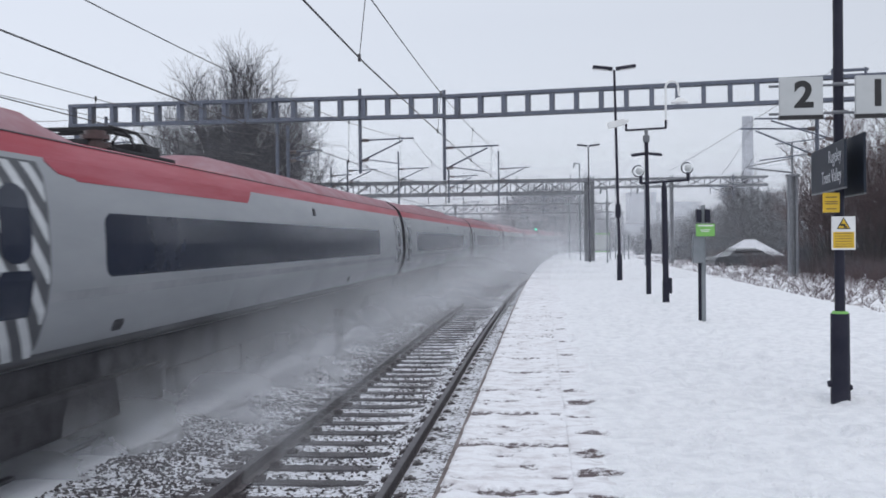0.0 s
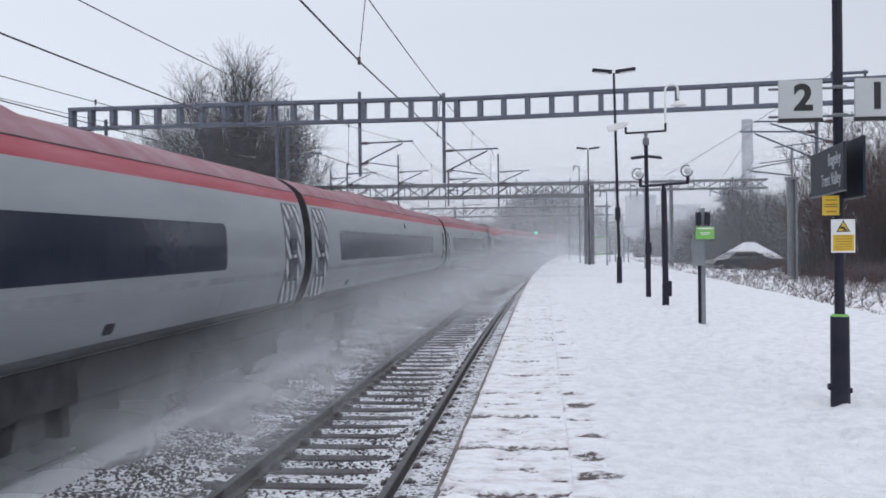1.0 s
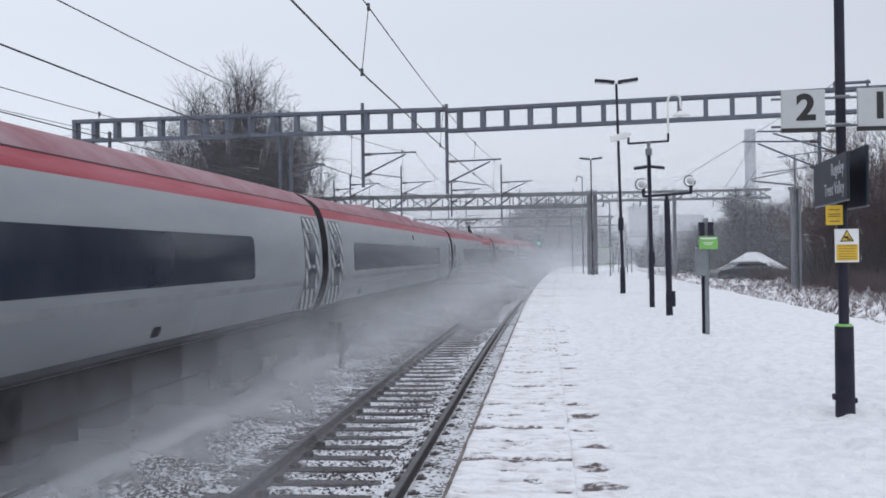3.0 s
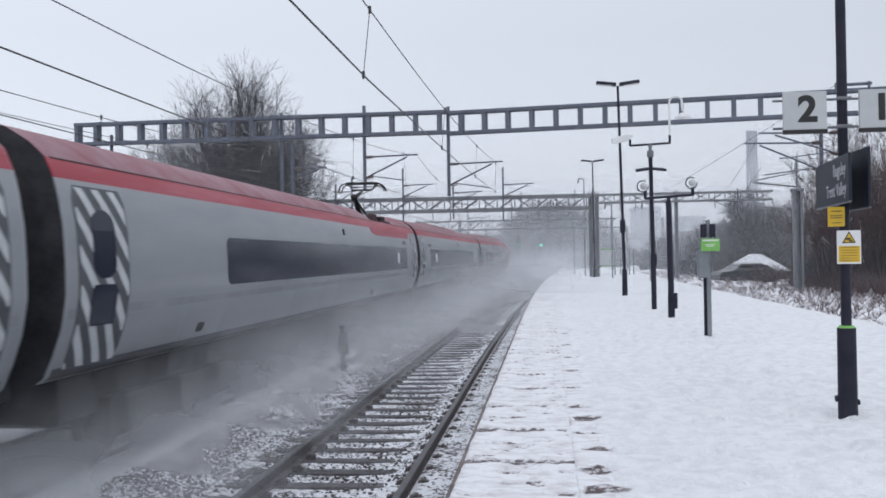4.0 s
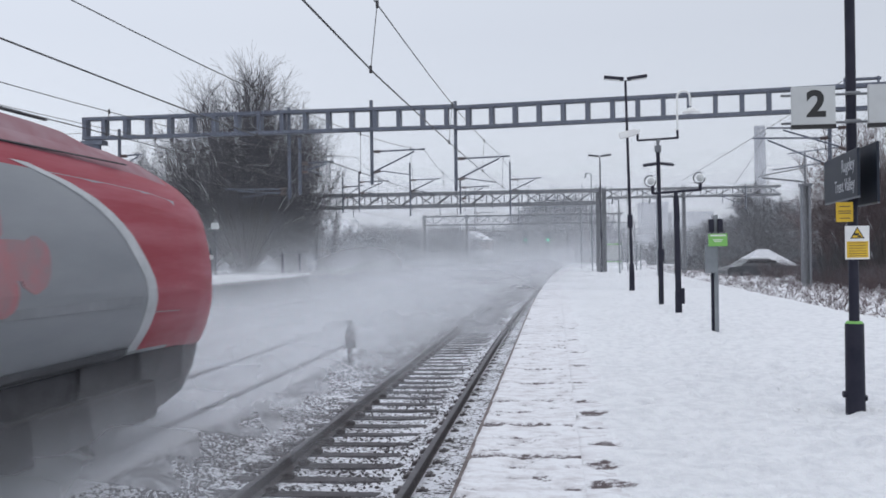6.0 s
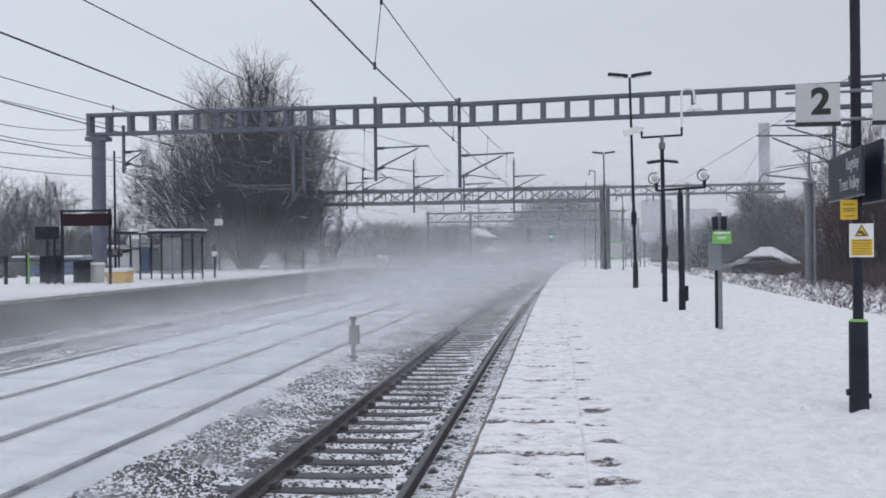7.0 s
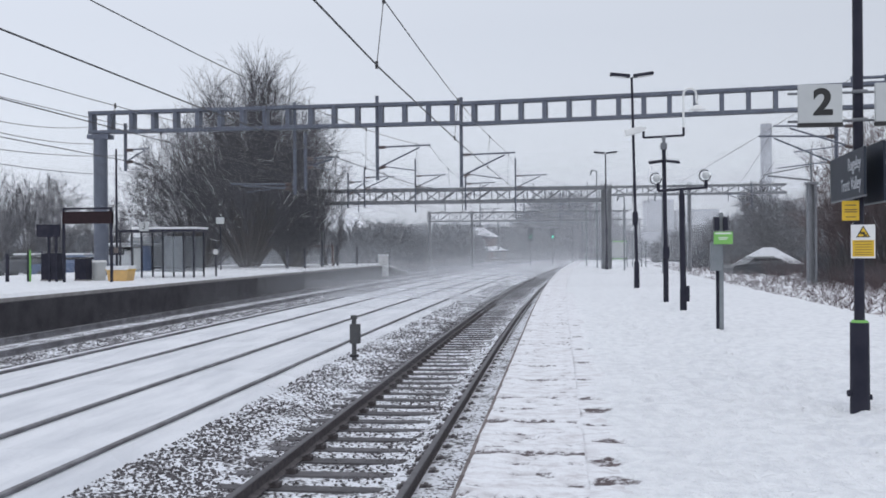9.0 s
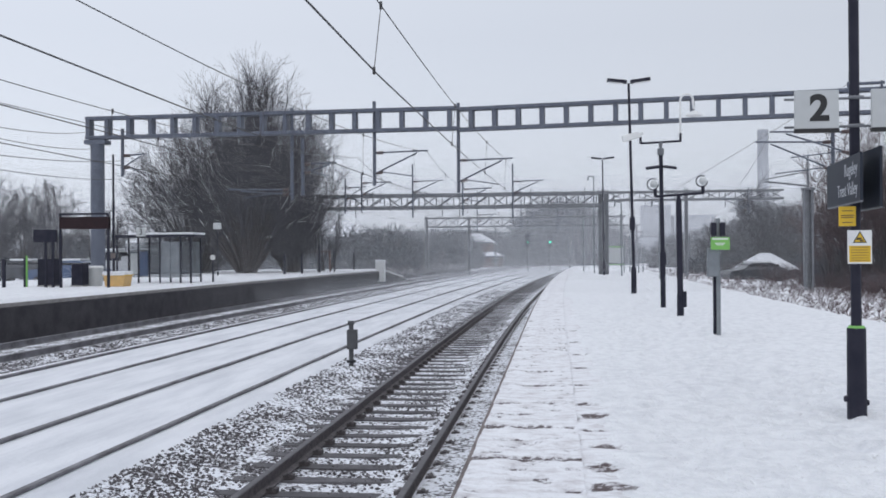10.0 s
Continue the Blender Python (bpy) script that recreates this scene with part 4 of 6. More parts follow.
for a, b in (((-20.9, 40.5, 7.75), (-11.06, 12.4, 4.9)), ((-20.5, 40.5, 6.99), (-11.4, 12.4, 4.95)), ((-19.1, 40.4, 6.44), (-12.6, 12.4, 4.55)), ((-19.1, 40.4, 5.61), (-12.6, 12.4, 4.5)), ((8.5, 39.4, 6.8), (12.5, 72, 6.3)), ((8.6, 39.4, 5.6), (12.6, 72, 5.3)), ((11.5, 39, 8.8), (4.5, 100, 4.8))):
    wire("earth_wire", [tuple(a[i] + (b[i] - a[i]) * k / 12 - (0.35 * 4 * k / 12 * (1 - k / 12) if i == 2 else 0) for i in range(3)) for k in range(13)], 0.012, "thin slack earth wire to the mast")


# ---- posts and signs on the near platform ----
def pt(x, y):
    return Matrix.Translation((x, y, PLAT_Z - 0.01))


sign_post = empty("sign_post", pt(2.545, 8.52), "tall black post with thick sleeve and green collar in snow", "post")
part("sleeve", Rods(((0, 0, -0.1), (0, 0, 0.735), 0.081, 0.077, 24)), BLACK_PAINT, sign_post)
part("collar", Rods(((0, 0, 0.735), (0, 0, 0.755), 0.074, 0.06, 24)), GREEN, sign_post, "lime green collar")
part("shaft", Rods(((0, 0, 0.75), (0, 0, 5.5), 0.043, 0.041, 20)), BLACK_PAINT, sign_post)
part("bolt", Rods(((-0.075, -0.01, 0.13), (-0.105, -0.01, 0.13), 0.03, 0.027, 12)), BLACK_PAINT, sign_post)
part("bolt", Rods(((0.07, -0.02, 0.10), (0.09, -0.02, 0.10), 0.026, 0.024, 12)), BLACK_PAINT, sign_post)
for z in (2.46, 2.70):
    part("clamp", Rods(((-0.58, 0, z), (0.62, 0, z), 0.011, 0.011, 8), ((-0.06, -0.05, z), (0.06, -0.05, z), 0.016, 0.016, 8)), STEEL_LIGHT, sign_post, "thin steel sign bracket")
for x0, num in ((-0.335, "2"), (0.285, "1")):
    sg = empty("platform_number_sign", pt(2.52 + x0, 8.34), "square grey-white platform number plate with black numeral", "sign", "platform number signs")
    part("plate", B((-0.178, 0.178, -0.018, 0.018, 2.42, 2.745), bevel=0.006), WHITE_PLATE, sg)
    part("lip", B((-0.18, 0.18, -0.022, 0.022, 2.388, 2.422)), INK, sg, "dark lower edge")
    text("numeral", num, 0.30, INK, sg, pose(0.02 if num == "2" else 0.0, -0.0195, 2.585, 90, 0, 0) @ Matrix.Diagonal((1.05, 1, 1, 1)), 0.0012, bold=0.011)


def board(x0, y0, x1, y1, z0, z1, words, label):
    a = math.degrees(math.atan2(y1 - y0, x1 - x0))
    b = empty("station_name_board", pose(x0, y0, 0, 0, 0, a), label, "sign", "station name boards")
    L = math.hypot(x1 - x0, y1 - y0)
    part("panel", B((0, L, 0.0, 0.022, z0, z1), bevel=0.005), SIGN_DARK, b)
    part("edge_trim", B((-0.008, L + 0.008, 0.002, 0.02, z0 - 0.012, z0 - 0.001)), STEEL_LIGHT, b)
    if words:
        for k, w in enumerate(words):
            text("lettering", w, 0.158, LETTER_WHITE, b, pose(L - 0.09, -0.003, z1 - 0.115 - 0.165 * k, 90, 0, 0), 0.001, "RIGHT", bold=-0.001)
    return b


board(2.545, 9.37, 2.43, 8.0, 2.60, 2.99, ("Rugeley", "Trent Valley"), "dark slate station name board with white lettering")
board(2.61, 8.02, 2.70, 9.4, 2.55, 3.04, (), "dark slate name board seen from its unlettered back")
ys_ = empty("yellow_notice", pt(2.42, 8.32), "small yellow notice plate on the post", "sign")
part("plate", B((-0.068, 0.068, -0.006, 0.006, 1.60, 1.765), bevel=0.003), YELLOW, ys_)
for z, w in ((1.728, 0.045), (1.690, 0.05), (1.672, 0.05), (1.63, 0.04)):
    part("text_bar", B((-w, w, -0.0085, -0.006, z - 0.0035, z + 0.0035)), INSULATOR, ys_)
cs = empty("cctv_notice", pt(2.515, 8.31), "white and yellow camera warning plate on the post", "sign")
part("plate", B((-0.097, 0.097, -0.006, 0.006, 1.285, 1.565), bevel=0.003), WHITE, cs)
part("lower_panel", B((-0.086, 0.086, -0.0085, -0.006, 1.30, 1.435)), YELLOW, cs, "yellow text panel")
for k, (r, yy, mt) in enumerate(((0.066, -0.009, INK), (0.05, -0.0105, YELLOW))):
    tb = bmesh.new()
    vv = [tb.verts.new((r * math.cos(a), yy, 1.492 + r * math.sin(a))) for a in (math.pi / 2, math.pi * 7 / 6, math.pi * 11 / 6)]
    vb = [tb.verts.new((v.co.x, -0.006, v.co.z)) for v in vv]
    tb.faces.new(vv)
    for i in range(3):
        tb.faces.new((vv[i], vv[(i + 1) % 3], vb[(i + 1) % 3], vb[i]))
    part("warning_triangle", tb, mt, cs)
part("camera_symbol", B((-0.026, 0.012, -0.0125, -0.0105, 1.485, 1.503), (0.0, 0.028, -0.0125, -0.0105, 1.470, 1.484)), INK, cs)
for z in (1.423, 1.40, 1.378, 1.356, 1.334, 1.315):
    part("text_bar", B((-0.07, 0.07, -0.0105, -0.0085, z - 0.002, z + 0.002)), INSULATOR, cs)


def twin_lamp(x, y, h, lean, reach, label, r=0.055):
    p = empty("platform_lamp", pt(x, y), label, "lamp", "platform lamps")
    part("sleeve", Rods(((0, 0, -0.05), (0, 0, 0.9), r * 1.7, r * 1.6, 16)), BLACK_PAINT, p)
    part("shaft", Rods(((0, 0, 0.85), (lean, 0, h), r, r * 0.75, 14)), BLACK_PAINT, p)
    part("junction_box", B((lean * 0.3 - 0.09, lean * 0.3 + 0.09, -0.1, 0.1, 2.15, 2.6), bevel=0.02), BLACK_PAINT, p)
    for s in (-1, 1):
        m = Matrix.Translation((lean, 0, h)) @ Matrix.Rotation(radians(-7 * s), 4, "Y")
        hd = part("lamp_head", B((min(s * 0.06, s * reach), max(s * 0.06, s * reach), -0.14, 0.14, -0.02, 0.09), bevel=0.035), BLACK_PAINT, p, "flat black lamp head")
        hd.matrix_local = m
        gl = part("diffuser", B((min(s * 0.2, s * (reach - 0.05)), max(s * 0.2, s * (reach - 0.05)), -0.1, 0.1, -0.035, -0.018)), WHITE, hd, "pale lamp glass")
    return p


twin_lamp(2.64, 33.2, 7.2, -0.125, 0.74, "tall slim black twin-headed platform lamp")
twin_lamp(2.98, 60.6, 7.25, -0.04, 0.72, "tall slim black twin-headed platform lamp by the platform end")

# camera mast with crossbar
cp = empty("camera_post", pt(2.68, 24.6) @ Matrix.Translation((0, 0, -0.10)), "black camera mast with white crossbar cameras", "post")
part("lower_shaft", Rods(((0, 0, -0.05), (0, 0, 1.35), 0.066, 0.064, 16)), BLACK_PAINT, cp)
part("shaft", Rods(((0, 0, 1.3), (-0.03, 0, 4.0), 0.054, 0.05, 16)), BLACK_PAINT, cp)
part("door_box", B((-0.08, 0.08, -0.095, -0.05, 1.2, 1.5), bevel=0.01), BLACK_PAINT, cp)
part("neck", Rods(((-0.03, 0, 3.95), (-0.03, 0, 4.12), 0.085, 0.085, 12), ((-0.03, 0, 4.12), (-0.03, 0, 4.28), 0.03, 0.06, 12)), STEEL_LIGHT, cp)
part("crossbar", Rods(((-0.53, 0, 4.26), (0.46, 0, 4.30), 0.028, 0.028, 10), ((-0.53, 0, 4.25), (-0.53, 0, 4.42), 0.03), ((0.46, 0, 4.28), (0.46, 0, 4.5), 0.03)), BLACK_PAINT, cp)
sn = [(0.46, 4.45)] + [(0.46, 5.0 + 0.1 * k) for k in range(4)] + [(0.62 - 0.16 * math.cos(a), 5.32 + 0.16 * math.sin(a)) for a in [radians(20 * k) for k in range(1, 9)]] + [(0.78, 5.2), (0.79, 5.1)]
part("swan_neck", Rods(*[((xa, 0, za), (xb, 0, zb), 0.028, 0.028, 8) for (xa, za), (xb, zb) in zip(sn, sn[1:])]), WHITE, cp, "white curved camera arm")
bm = ball(bmesh.new(), (0.8, 0, 4.98), 0.12, 1, 1, 0.7)
rod(bm, (0.8, 0, 4.93), (0.8, 0, 4.97), 0.22, 0.2, 16)
part("dome_camera", bm, WHITE, cp, "white dome camera")
bx = part("box_camera", B((-0.34, 0.1, -0.08, 0.08, -0.08, 0.08), (0.1, 0.2, -0.04, 0.04, -0.04, 0.04), bevel=0.02), WHITE, cp, "white box camera tilted upward")
bx.matrix_local = pose(-0.66, 0, 4.46, 0, -14, 0)
for s in (-1, 1):
    fl = part("flood_light", B((min(s * 0.05, s * 0.38), max(s * 0.05, s * 0.38), -0.12, 0.12, -0.02, 0.035), bevel=0.012), BLACK_PAINT, cp, "flat black flood light")
    fl.matrix_local = pose(-0.03, -0.05, 3.66, 12, 7 * s, 0)

# globe camera post
gp = empty("globe_lamp_post", pt(2.69, 21.3) @ Matrix.Translation((0, 0, -0.08)), "black post with crossbar carrying two round globes", "post")
part("lower_shaft", Rods(((0, 0, -0.05), (0, 0, 0.55), 0.075, 0.075, 16)), BLACK_PAINT, gp)
part("shaft", Rods(((0, 0, 0.5), (-0.02, 0, 2.62), 0.066, 0.063, 16)), BLACK_PAINT, gp)
part("door_box", B((0.05, 0.13, -0.06, 0.06, 0.28, 0.62), bevel=0.015), BLACK_PAINT, gp)
part("crossbar", Rods(((-0.52, 0, 2.70), (0.50, 0, 2.76), 0.028, 0.028, 10), ((-0.52, 0, 2.69), (-0.52, 0, 2.86), 0.038), ((0.50, 0, 2.74), (0.50, 0, 2.92), 0.038), ((-0.02, 0, 2.6), (-0.02, 0, 2.74), 0.04)), BLACK_PAINT, gp)
for x, z in ((-0.55, 2.97), (0.50, 3.02)):
    gb = part("globe", ball(bmesh.new(), (x, 0, z), 0.085), WHITE_PLATE, gp, "pale round globe")
    bm = bmesh.new()
    ring = [(x - 0.02 + 0.125 * math.cos(a), z + 0.125 * math.sin(a)) for a in [radians(30 * k) for k in range(2, 13)]]
    for (xa, za), (xb, zb) in zip(ring, ring[1:]):
        rod(bm, (xa, 0.02, za), (xb, 0.02, zb), 0.012, n=6)
    part("guard_ring", bm, BLACK_PAINT, gb)

# help point
hp = empty("help_point", pt(2.65, 16.26), "grey help point post with lime green sign", "help point")
part("post", B((-0.018, 0.052, -0.04, 0.04, -0.05, 1.95), bevel=0.008), GREY_PAINT, hp, "square grey post")
part("conduit", Rods(((-0.043, 0, -0.05), (-0.043, 0, 1.5), 0.025, 0.025, 12)), BLACK_PAINT, hp, "black conduit post")
part("cabinet", B((-0.17, 0.012, -0.16, -0.047, 0.99, 1.46), bevel=0.012), GREY_PAINT, hp, "grey box")
sp_ = part("sign_panel", B((-0.125, 0.175, -0.20, -0.17, 1.43, 1.635), bevel=0.006), GREEN, hp, "lime green notice panel")
part("text_bar", B((-0.10, 0.15, -0.204, -0.2, 1.595, 1.618), (-0.06, 0.10, -0.204, -0.2, 1.53, 1.542), (-0.04, 0.08, -0.204, -0.2, 1.505, 1.517)), WHITE, sp_, "white text bars")
for x0 in (-0.10, 0.04):
    part("speaker", B((x0, x0 + 0.085, -0.1, 0.02, 1.66, 1.88), bevel=0.01), BLACK_PAINT, hp)
part("mounting_strap", B((-0.10, 0.125, -0.05, 0.06, 1.70, 1.73), (-0.13, 0.07, -0.06, 0.05, 1.2, 1.23)), STEEL_LIGHT, hp)
# distant lamps, platform end fence and little green frame
for x, y, h, label in ((2.6, 66, 6.6, "slim grey lamp post beyond the platform lamp"), (2.1, 74, 4.6, "short grey lamp post"), (5.3, 50, 4.0, "small curved-arm lamp post"), (3.9, 58, 4.4, "small curved-arm lamp post")):
    p = empty("lamp_post", pt(x, y), label, "lamp", "small lamps")
    part("shaft", Rods(((0, 0, 0), (0, 0, h), 0.05, 0.04, 10)), GREY_PAINT, p)
    part("arm", Rods(((0, 0, h), (-0.35, 0, h + 0.08), 0.035), ((-0.35, 0, h + 0.08), (-0.4, 0, h - 0.25), 0.05)), GREY_PAINT, p)
fence = empty("platform_end_fence", pt(2.2, 103), "dark paling fence closing the platform end", "fence")
for k in range(22):
    part("paling", B((k * 0.17, k * 0.17 + 0.07, -0.02, 0.02, 0.0, 1.35)), BLACK_PAINT, fence)
part("rail", B((0, 3.7, -0.03, 0.03, 0.3, 0.36), (0, 3.7, -0.03, 0.03, 1.1, 1.16)), BLACK_PAINT, fence)
gfr = empty("green_notice_frame", pt(4.2, 68), "small green-framed notice gate by the platform end", "notice")
for x in (-0.55, 0.55):
    part("post", Rods(((x, 0, 0), (x, 0, 1.9), 0.04)), GREY_PAINT, gfr)
part("panel", B((-0.5, 0.5, -0.02, 0.02, 0.7, 1.75)), WHITE_PLATE, gfr)
part("bar", B((-0.55, 0.55, -0.025, 0.025, 1.78, 1.84), (-0.55, 0.55, -0.025, 0.025, 0.55, 0.6)), GREEN, gfr)
for x in (0.9, 1.2, 1.5, 1.8):
    part("paling", B((x, x + 0.08, -0.02, 0.02, 0, 1.7)), GREY_PAINT, gfr)

# ---- marker post between the tracks ----
POST_GREY = mat("dark_grey_lineside_paint", (0.085, 0.088, 0.095), (0.06, 0.062, 0.07), 0.6, 6, 0.1)
mk = empty("ground_signal_post", Matrix.Translation((-4.20, 19.3, -0.15)), "short dark grey lineside post with box, in snow", "lineside post")
part("shaft", Rods(((0, 0, -0.1), (0, 0, 0.92), 0.05, 0.05, 12)), POST_GREY, mk)
part("box", B((-0.075, 0.125, -0.09, 0.07, 0.40, 0.80), bevel=0.015), POST_GREY, mk, "grey equipment box")
part("cap", B((-0.06, 0.06, -0.06, 0.06, 0.9, 0.98), bevel=0.01), POST_GREY, mk)
part("foot", Rods(((0, 0, 0.12), (0, 0, 0.17), 0.1, 0.1, 12), ((0, 0, 0.0), (0, 0, 0.06), 0.11, 0.09, 12)), COACH_DARK, mk)

# ---- signals at green ----
LAMP_GREEN = mat("green_signal_lens", (0.1, 0.9, 0.55), None, 0.4, 5, 0)
b_ = LAMP_GREEN.node_tree.nodes["Principled BSDF"]
b_.inputs["Emission Color"].default_value, b_.inputs["Emission Strength"].default_value = (0.05, 1.0, 0.6, 1), 3.0
for x, y in ((-0.75, 122.0), (-3.45, 118.0)):
    s = empty("colour_light_signal", Matrix.Translation((x, y, 0)), "slim signal post showing a green light", "signal", "signals")
    part("post", Rods(((0, 0.2, -0.2), (0, 0.2, 4.6), 0.09, 0.09, 8)), STEEL_LIGHT, s)
    part("head", B((-0.3, 0.3, -0.1, 0.15, 3.0, 4.7), bevel=0.04), BLACK_PAINT, s)
    part("lens", Rods(((0, -0.12, 3.6), (0, -0.1, 3.6), 0.12 if x > -1 else 0.06, 0.12 if x > -1 else 0.06, 16)), LAMP_GREEN, s, "lit green lens")


# ---- bare winter trees ----
def grow(rng, base, height, spread, levels, stems, thin=1.0, up=0.5, trunk=0.0, r0=None):
    """Branch segments (a, b, ra, rb, level) of a leafless tree."""
    segs = []
    r0 = r0 or height * 0.0105

    def branch(p, d, length, r, lev):
        n = 4 if lev < 2 else 3
        q = p
        for k in range(n):
            dd = (d + Vector((rng.gauss(0, 0.10), rng.gauss(0, 0.10), rng.gauss(0.06 * up, 0.07)))).normalized()
            e_ = q + dd * (length / n)
            rb = r * (1 - 0.45 * (k + 1) / n)
            segs.append((q, e_, r * (1 - 0.45 * k / n), rb, lev))
            q, d = e_, dd
            if lev < levels and (lev < 3 or k > 0 and rng.random() < 0.8):
                for _ in range(1 if (lev == 0 and k == 0) or rng.random() < 0.6 else 2):
                    a = rng.uniform(0, 2 * math.pi)
                    side = d.orthogonal().normalized()
                    side.rotate(Matrix.Rotation(a, 3, d))
                    nd = (d * rng.uniform(0.75, 1.0) + side * rng.uniform(0.35, 0.8) * spread + Vector((0, 0, 0.22 * up))).normalized()
                    branch(q, nd, length * rng.uniform(0.42, 0.66), rb * 0.62, lev + 1)

    for s in range(stems):
        a = 2 * math.pi * (s + rng.random() * 0.6) / stems
        lean = 0.0 if stems == 1 else rng.uniform(0.15, 0.55) * spread
        d = Vector((math.cos(a) * lean, math.sin(a) * lean, 1)).normalized()
        p = Vector(base) + Vector((math.cos(a), math.sin(a), 0)) * (0.0 if stems == 1 else 0.3)
        if trunk:
            segs.append((p, p + Vector((0, 0, trunk)), r0 * 1.2, r0, 0))
            p = p + Vector((0, 0, trunk))
        branch(p, d, height * 0.62 * rng.uniform(0.8, 1.1), r0 * thin, 0)
    return segs


def seg_mesh(name, segs, material, parent, sides=4, rmin=0.008, label=""):
    v, f = [], []
    for a, b, ra, rb, _ in segs:
        d = (b - a)
        if d.length < 1e-5:
            continue
        d.normalize()
        u = d.orthogonal().normalized()
        w = d.cross(u)
        i0 = len(v)
        ra, rb = max(ra, rmin), max(rb, rmin * 0.8)
        for p, r in ((a, ra), (b, rb)):
            for k in range(sides):
                t = 2 * math.pi * k / sides
                v.append(p + (u * math.cos(t) + w * math.sin(t)) * r)
        for k in range(sides):
            f.append((i0 + k, i0 + (k + 1) % sides, i0 + sides + (k + 1) % sides, i0 + sides + k))
    return link(name, [tuple(p) for p in v], f, material, parent, label)


def grow_dome(rng, height, half, limbs):
    """Limbs that fan out from the foot to fill a rounded bare crown."""
    segs = []

    def run(p, d, length, r, n, bend_, lev):
        out = []
        q = p
        for k in range(n):
            d = (d + Vector((rng.gauss(0, bend_), rng.gauss(0, bend_), rng.gauss(0.03, bend_)))).normalized()
            e_ = q + d * (length / n)
            segs.append((q, e_, r * (1 - 0.6 * k / n), r * (1 - 0.6 * (k + 1) / n), lev))
            out.append((e_, d))
            q = e_
        return out
    for _ in range(limbs):
        a = rng.uniform(0, 2 * math.pi)
        c = rng.uniform(-0.32, 1.0)
        f = rng.uniform(0.72, 0.95)
        s_ = math.sqrt(max(0.0, 1 - c * c)) * f
        goal = Vector((half * s_ * math.cos(a), half * s_ * math.sin(a), height * (0.47 + 0.5 * c * f)))
        foot = Vector((0.35 * math.cos(a) * rng.random(), 0.35 * math.sin(a) * rng.random(), 0))
        mid = Vector((goal.x * 0.36, goal.y * 0.36, max(goal.z * 0.56, height * 0.14)))
        q = foot
        n = 8
        r = height * 0.0058
        for k in range(1, n + 1):
            t = k / n
            e_ = foot * (1 - t) ** 2 + mid * 2 * t * (1 - t) + goal * t * t + Vector((rng.gauss(0, 0.012), rng.gauss(0, 0.012), rng.gauss(0, 0.012))) * height * t * 0.6
            segs.append((q, e_, r * (1 - 0.8 * (t - 1 / n)), r * (1 - 0.8 * t), 0 if t < 0.6 else 1))
            d = (e_ - q).normalized()
            q = e_
            if t > 0.3:
                for _ in range(rng.choice((2, 3, 4) if t > 0.6 else (0, 1, 1))):
                    nd = (d * 1.0 + Vector((rng.gauss(0, 0.5), rng.gauss(0, 0.5), rng.gauss(0.08, 0.4)))).normalized()
                    for b, bd in run(q, nd, height * rng.uniform(0.08, 0.155), r * 0.18, 3, 0.16, 2):
                        for _ in range(rng.choice((2, 3, 4))):
                            td = (bd * 0.9 + Vector((rng.gauss(0, 0.5), rng.gauss(0, 0.5), rng.gauss(0.12, 0.4)))).normalized()
                            run(b, td, height * rng.uniform(0.04, 0.085), r * 0.085, 2, 0.2, 4)
    return segs


def tree(seed, x, y, z, height, spread, levels, stems, label, trunk=0.0, rmin=0.012, mats=(BARK, TWIG), up=0.5, group="bare trees", snowy=0.07, half=0.0):
    rng = random.Random(seed)
    segs = grow_dome(rng, height, half, stems) if half else grow(rng, (0, 0, 0), height, spread, levels, stems, up=up, trunk=trunk)
    top = max(s[1].z for s in segs)
    k = height / top
    segs = [(a * k, b * k, ra, rb, l) for a, b, ra, rb, l in segs]
    t = empty("tree", Matrix.Translation((x, y, z)), label, "tree", group)
    seg_mesh("trunk", [s for s in segs if s[4] == 0], mats[0], t, 6, 0.03)
    seg_mesh("crown", [s for s in segs if s[4] > 0], mats[1], t, 3, rmin)
    if snowy:
        lie = [(a + Vector((0, 0, ra)), b + Vector((0, 0, rb)), ra * 0.8, rb * 0.8, l) for a, b, ra, rb, l in segs if 0 < l < 4 and rng.random() < snowy * (1.3 - a.z / height)]
        seg_mesh("lying_snow", lie, SNOW, t, 3, rmin, "snow lying on the branches")["kind"] = "stuff"
    return t, len(segs)


tree(3, -18.9, 57, 0.3, 14.7, 1, 5, 130, "large many-stemmed bare tree behind the far platform", rmin=0.0065, half=5.5, snowy=0.16)
tree(5, -22.4, 58, 0.3, 10.6, 1, 5, 95, "broad bare tree with dense dark twigs", rmin=0.0065, half=5.4, snowy=0.14)
tree(8, -16.9, 60, 0.3, 11.8, 1, 5, 75, "dense dark bare tree behind the far platform", rmin=0.0065, half=3.8, snowy=0.14)
tree(10, -16.3, 58, 0.2, 7.2, 1, 5, 110, "narrow dark tree thick with climbing stems", rmin=0.009, half=1.2, snowy=0.02)
tree(9, -15.5, 63, 0.2, 8.0, 0.5, 4, 4, "slim snow-flecked bare tree by the line", rmin=0.009)
for k, (x, y, h) in enumerate(((-40.0, 68, 7.6), (-41.5, 75, 8.6), (-46.5, 74, 9.2), (-37.5, 76, 6.4))):
    tree(20 + k, x, y, 0.5, h, 0.75, 4, 34, "bare rounded tree beyond the car park", rmin=0.009, half=h * 0.33)
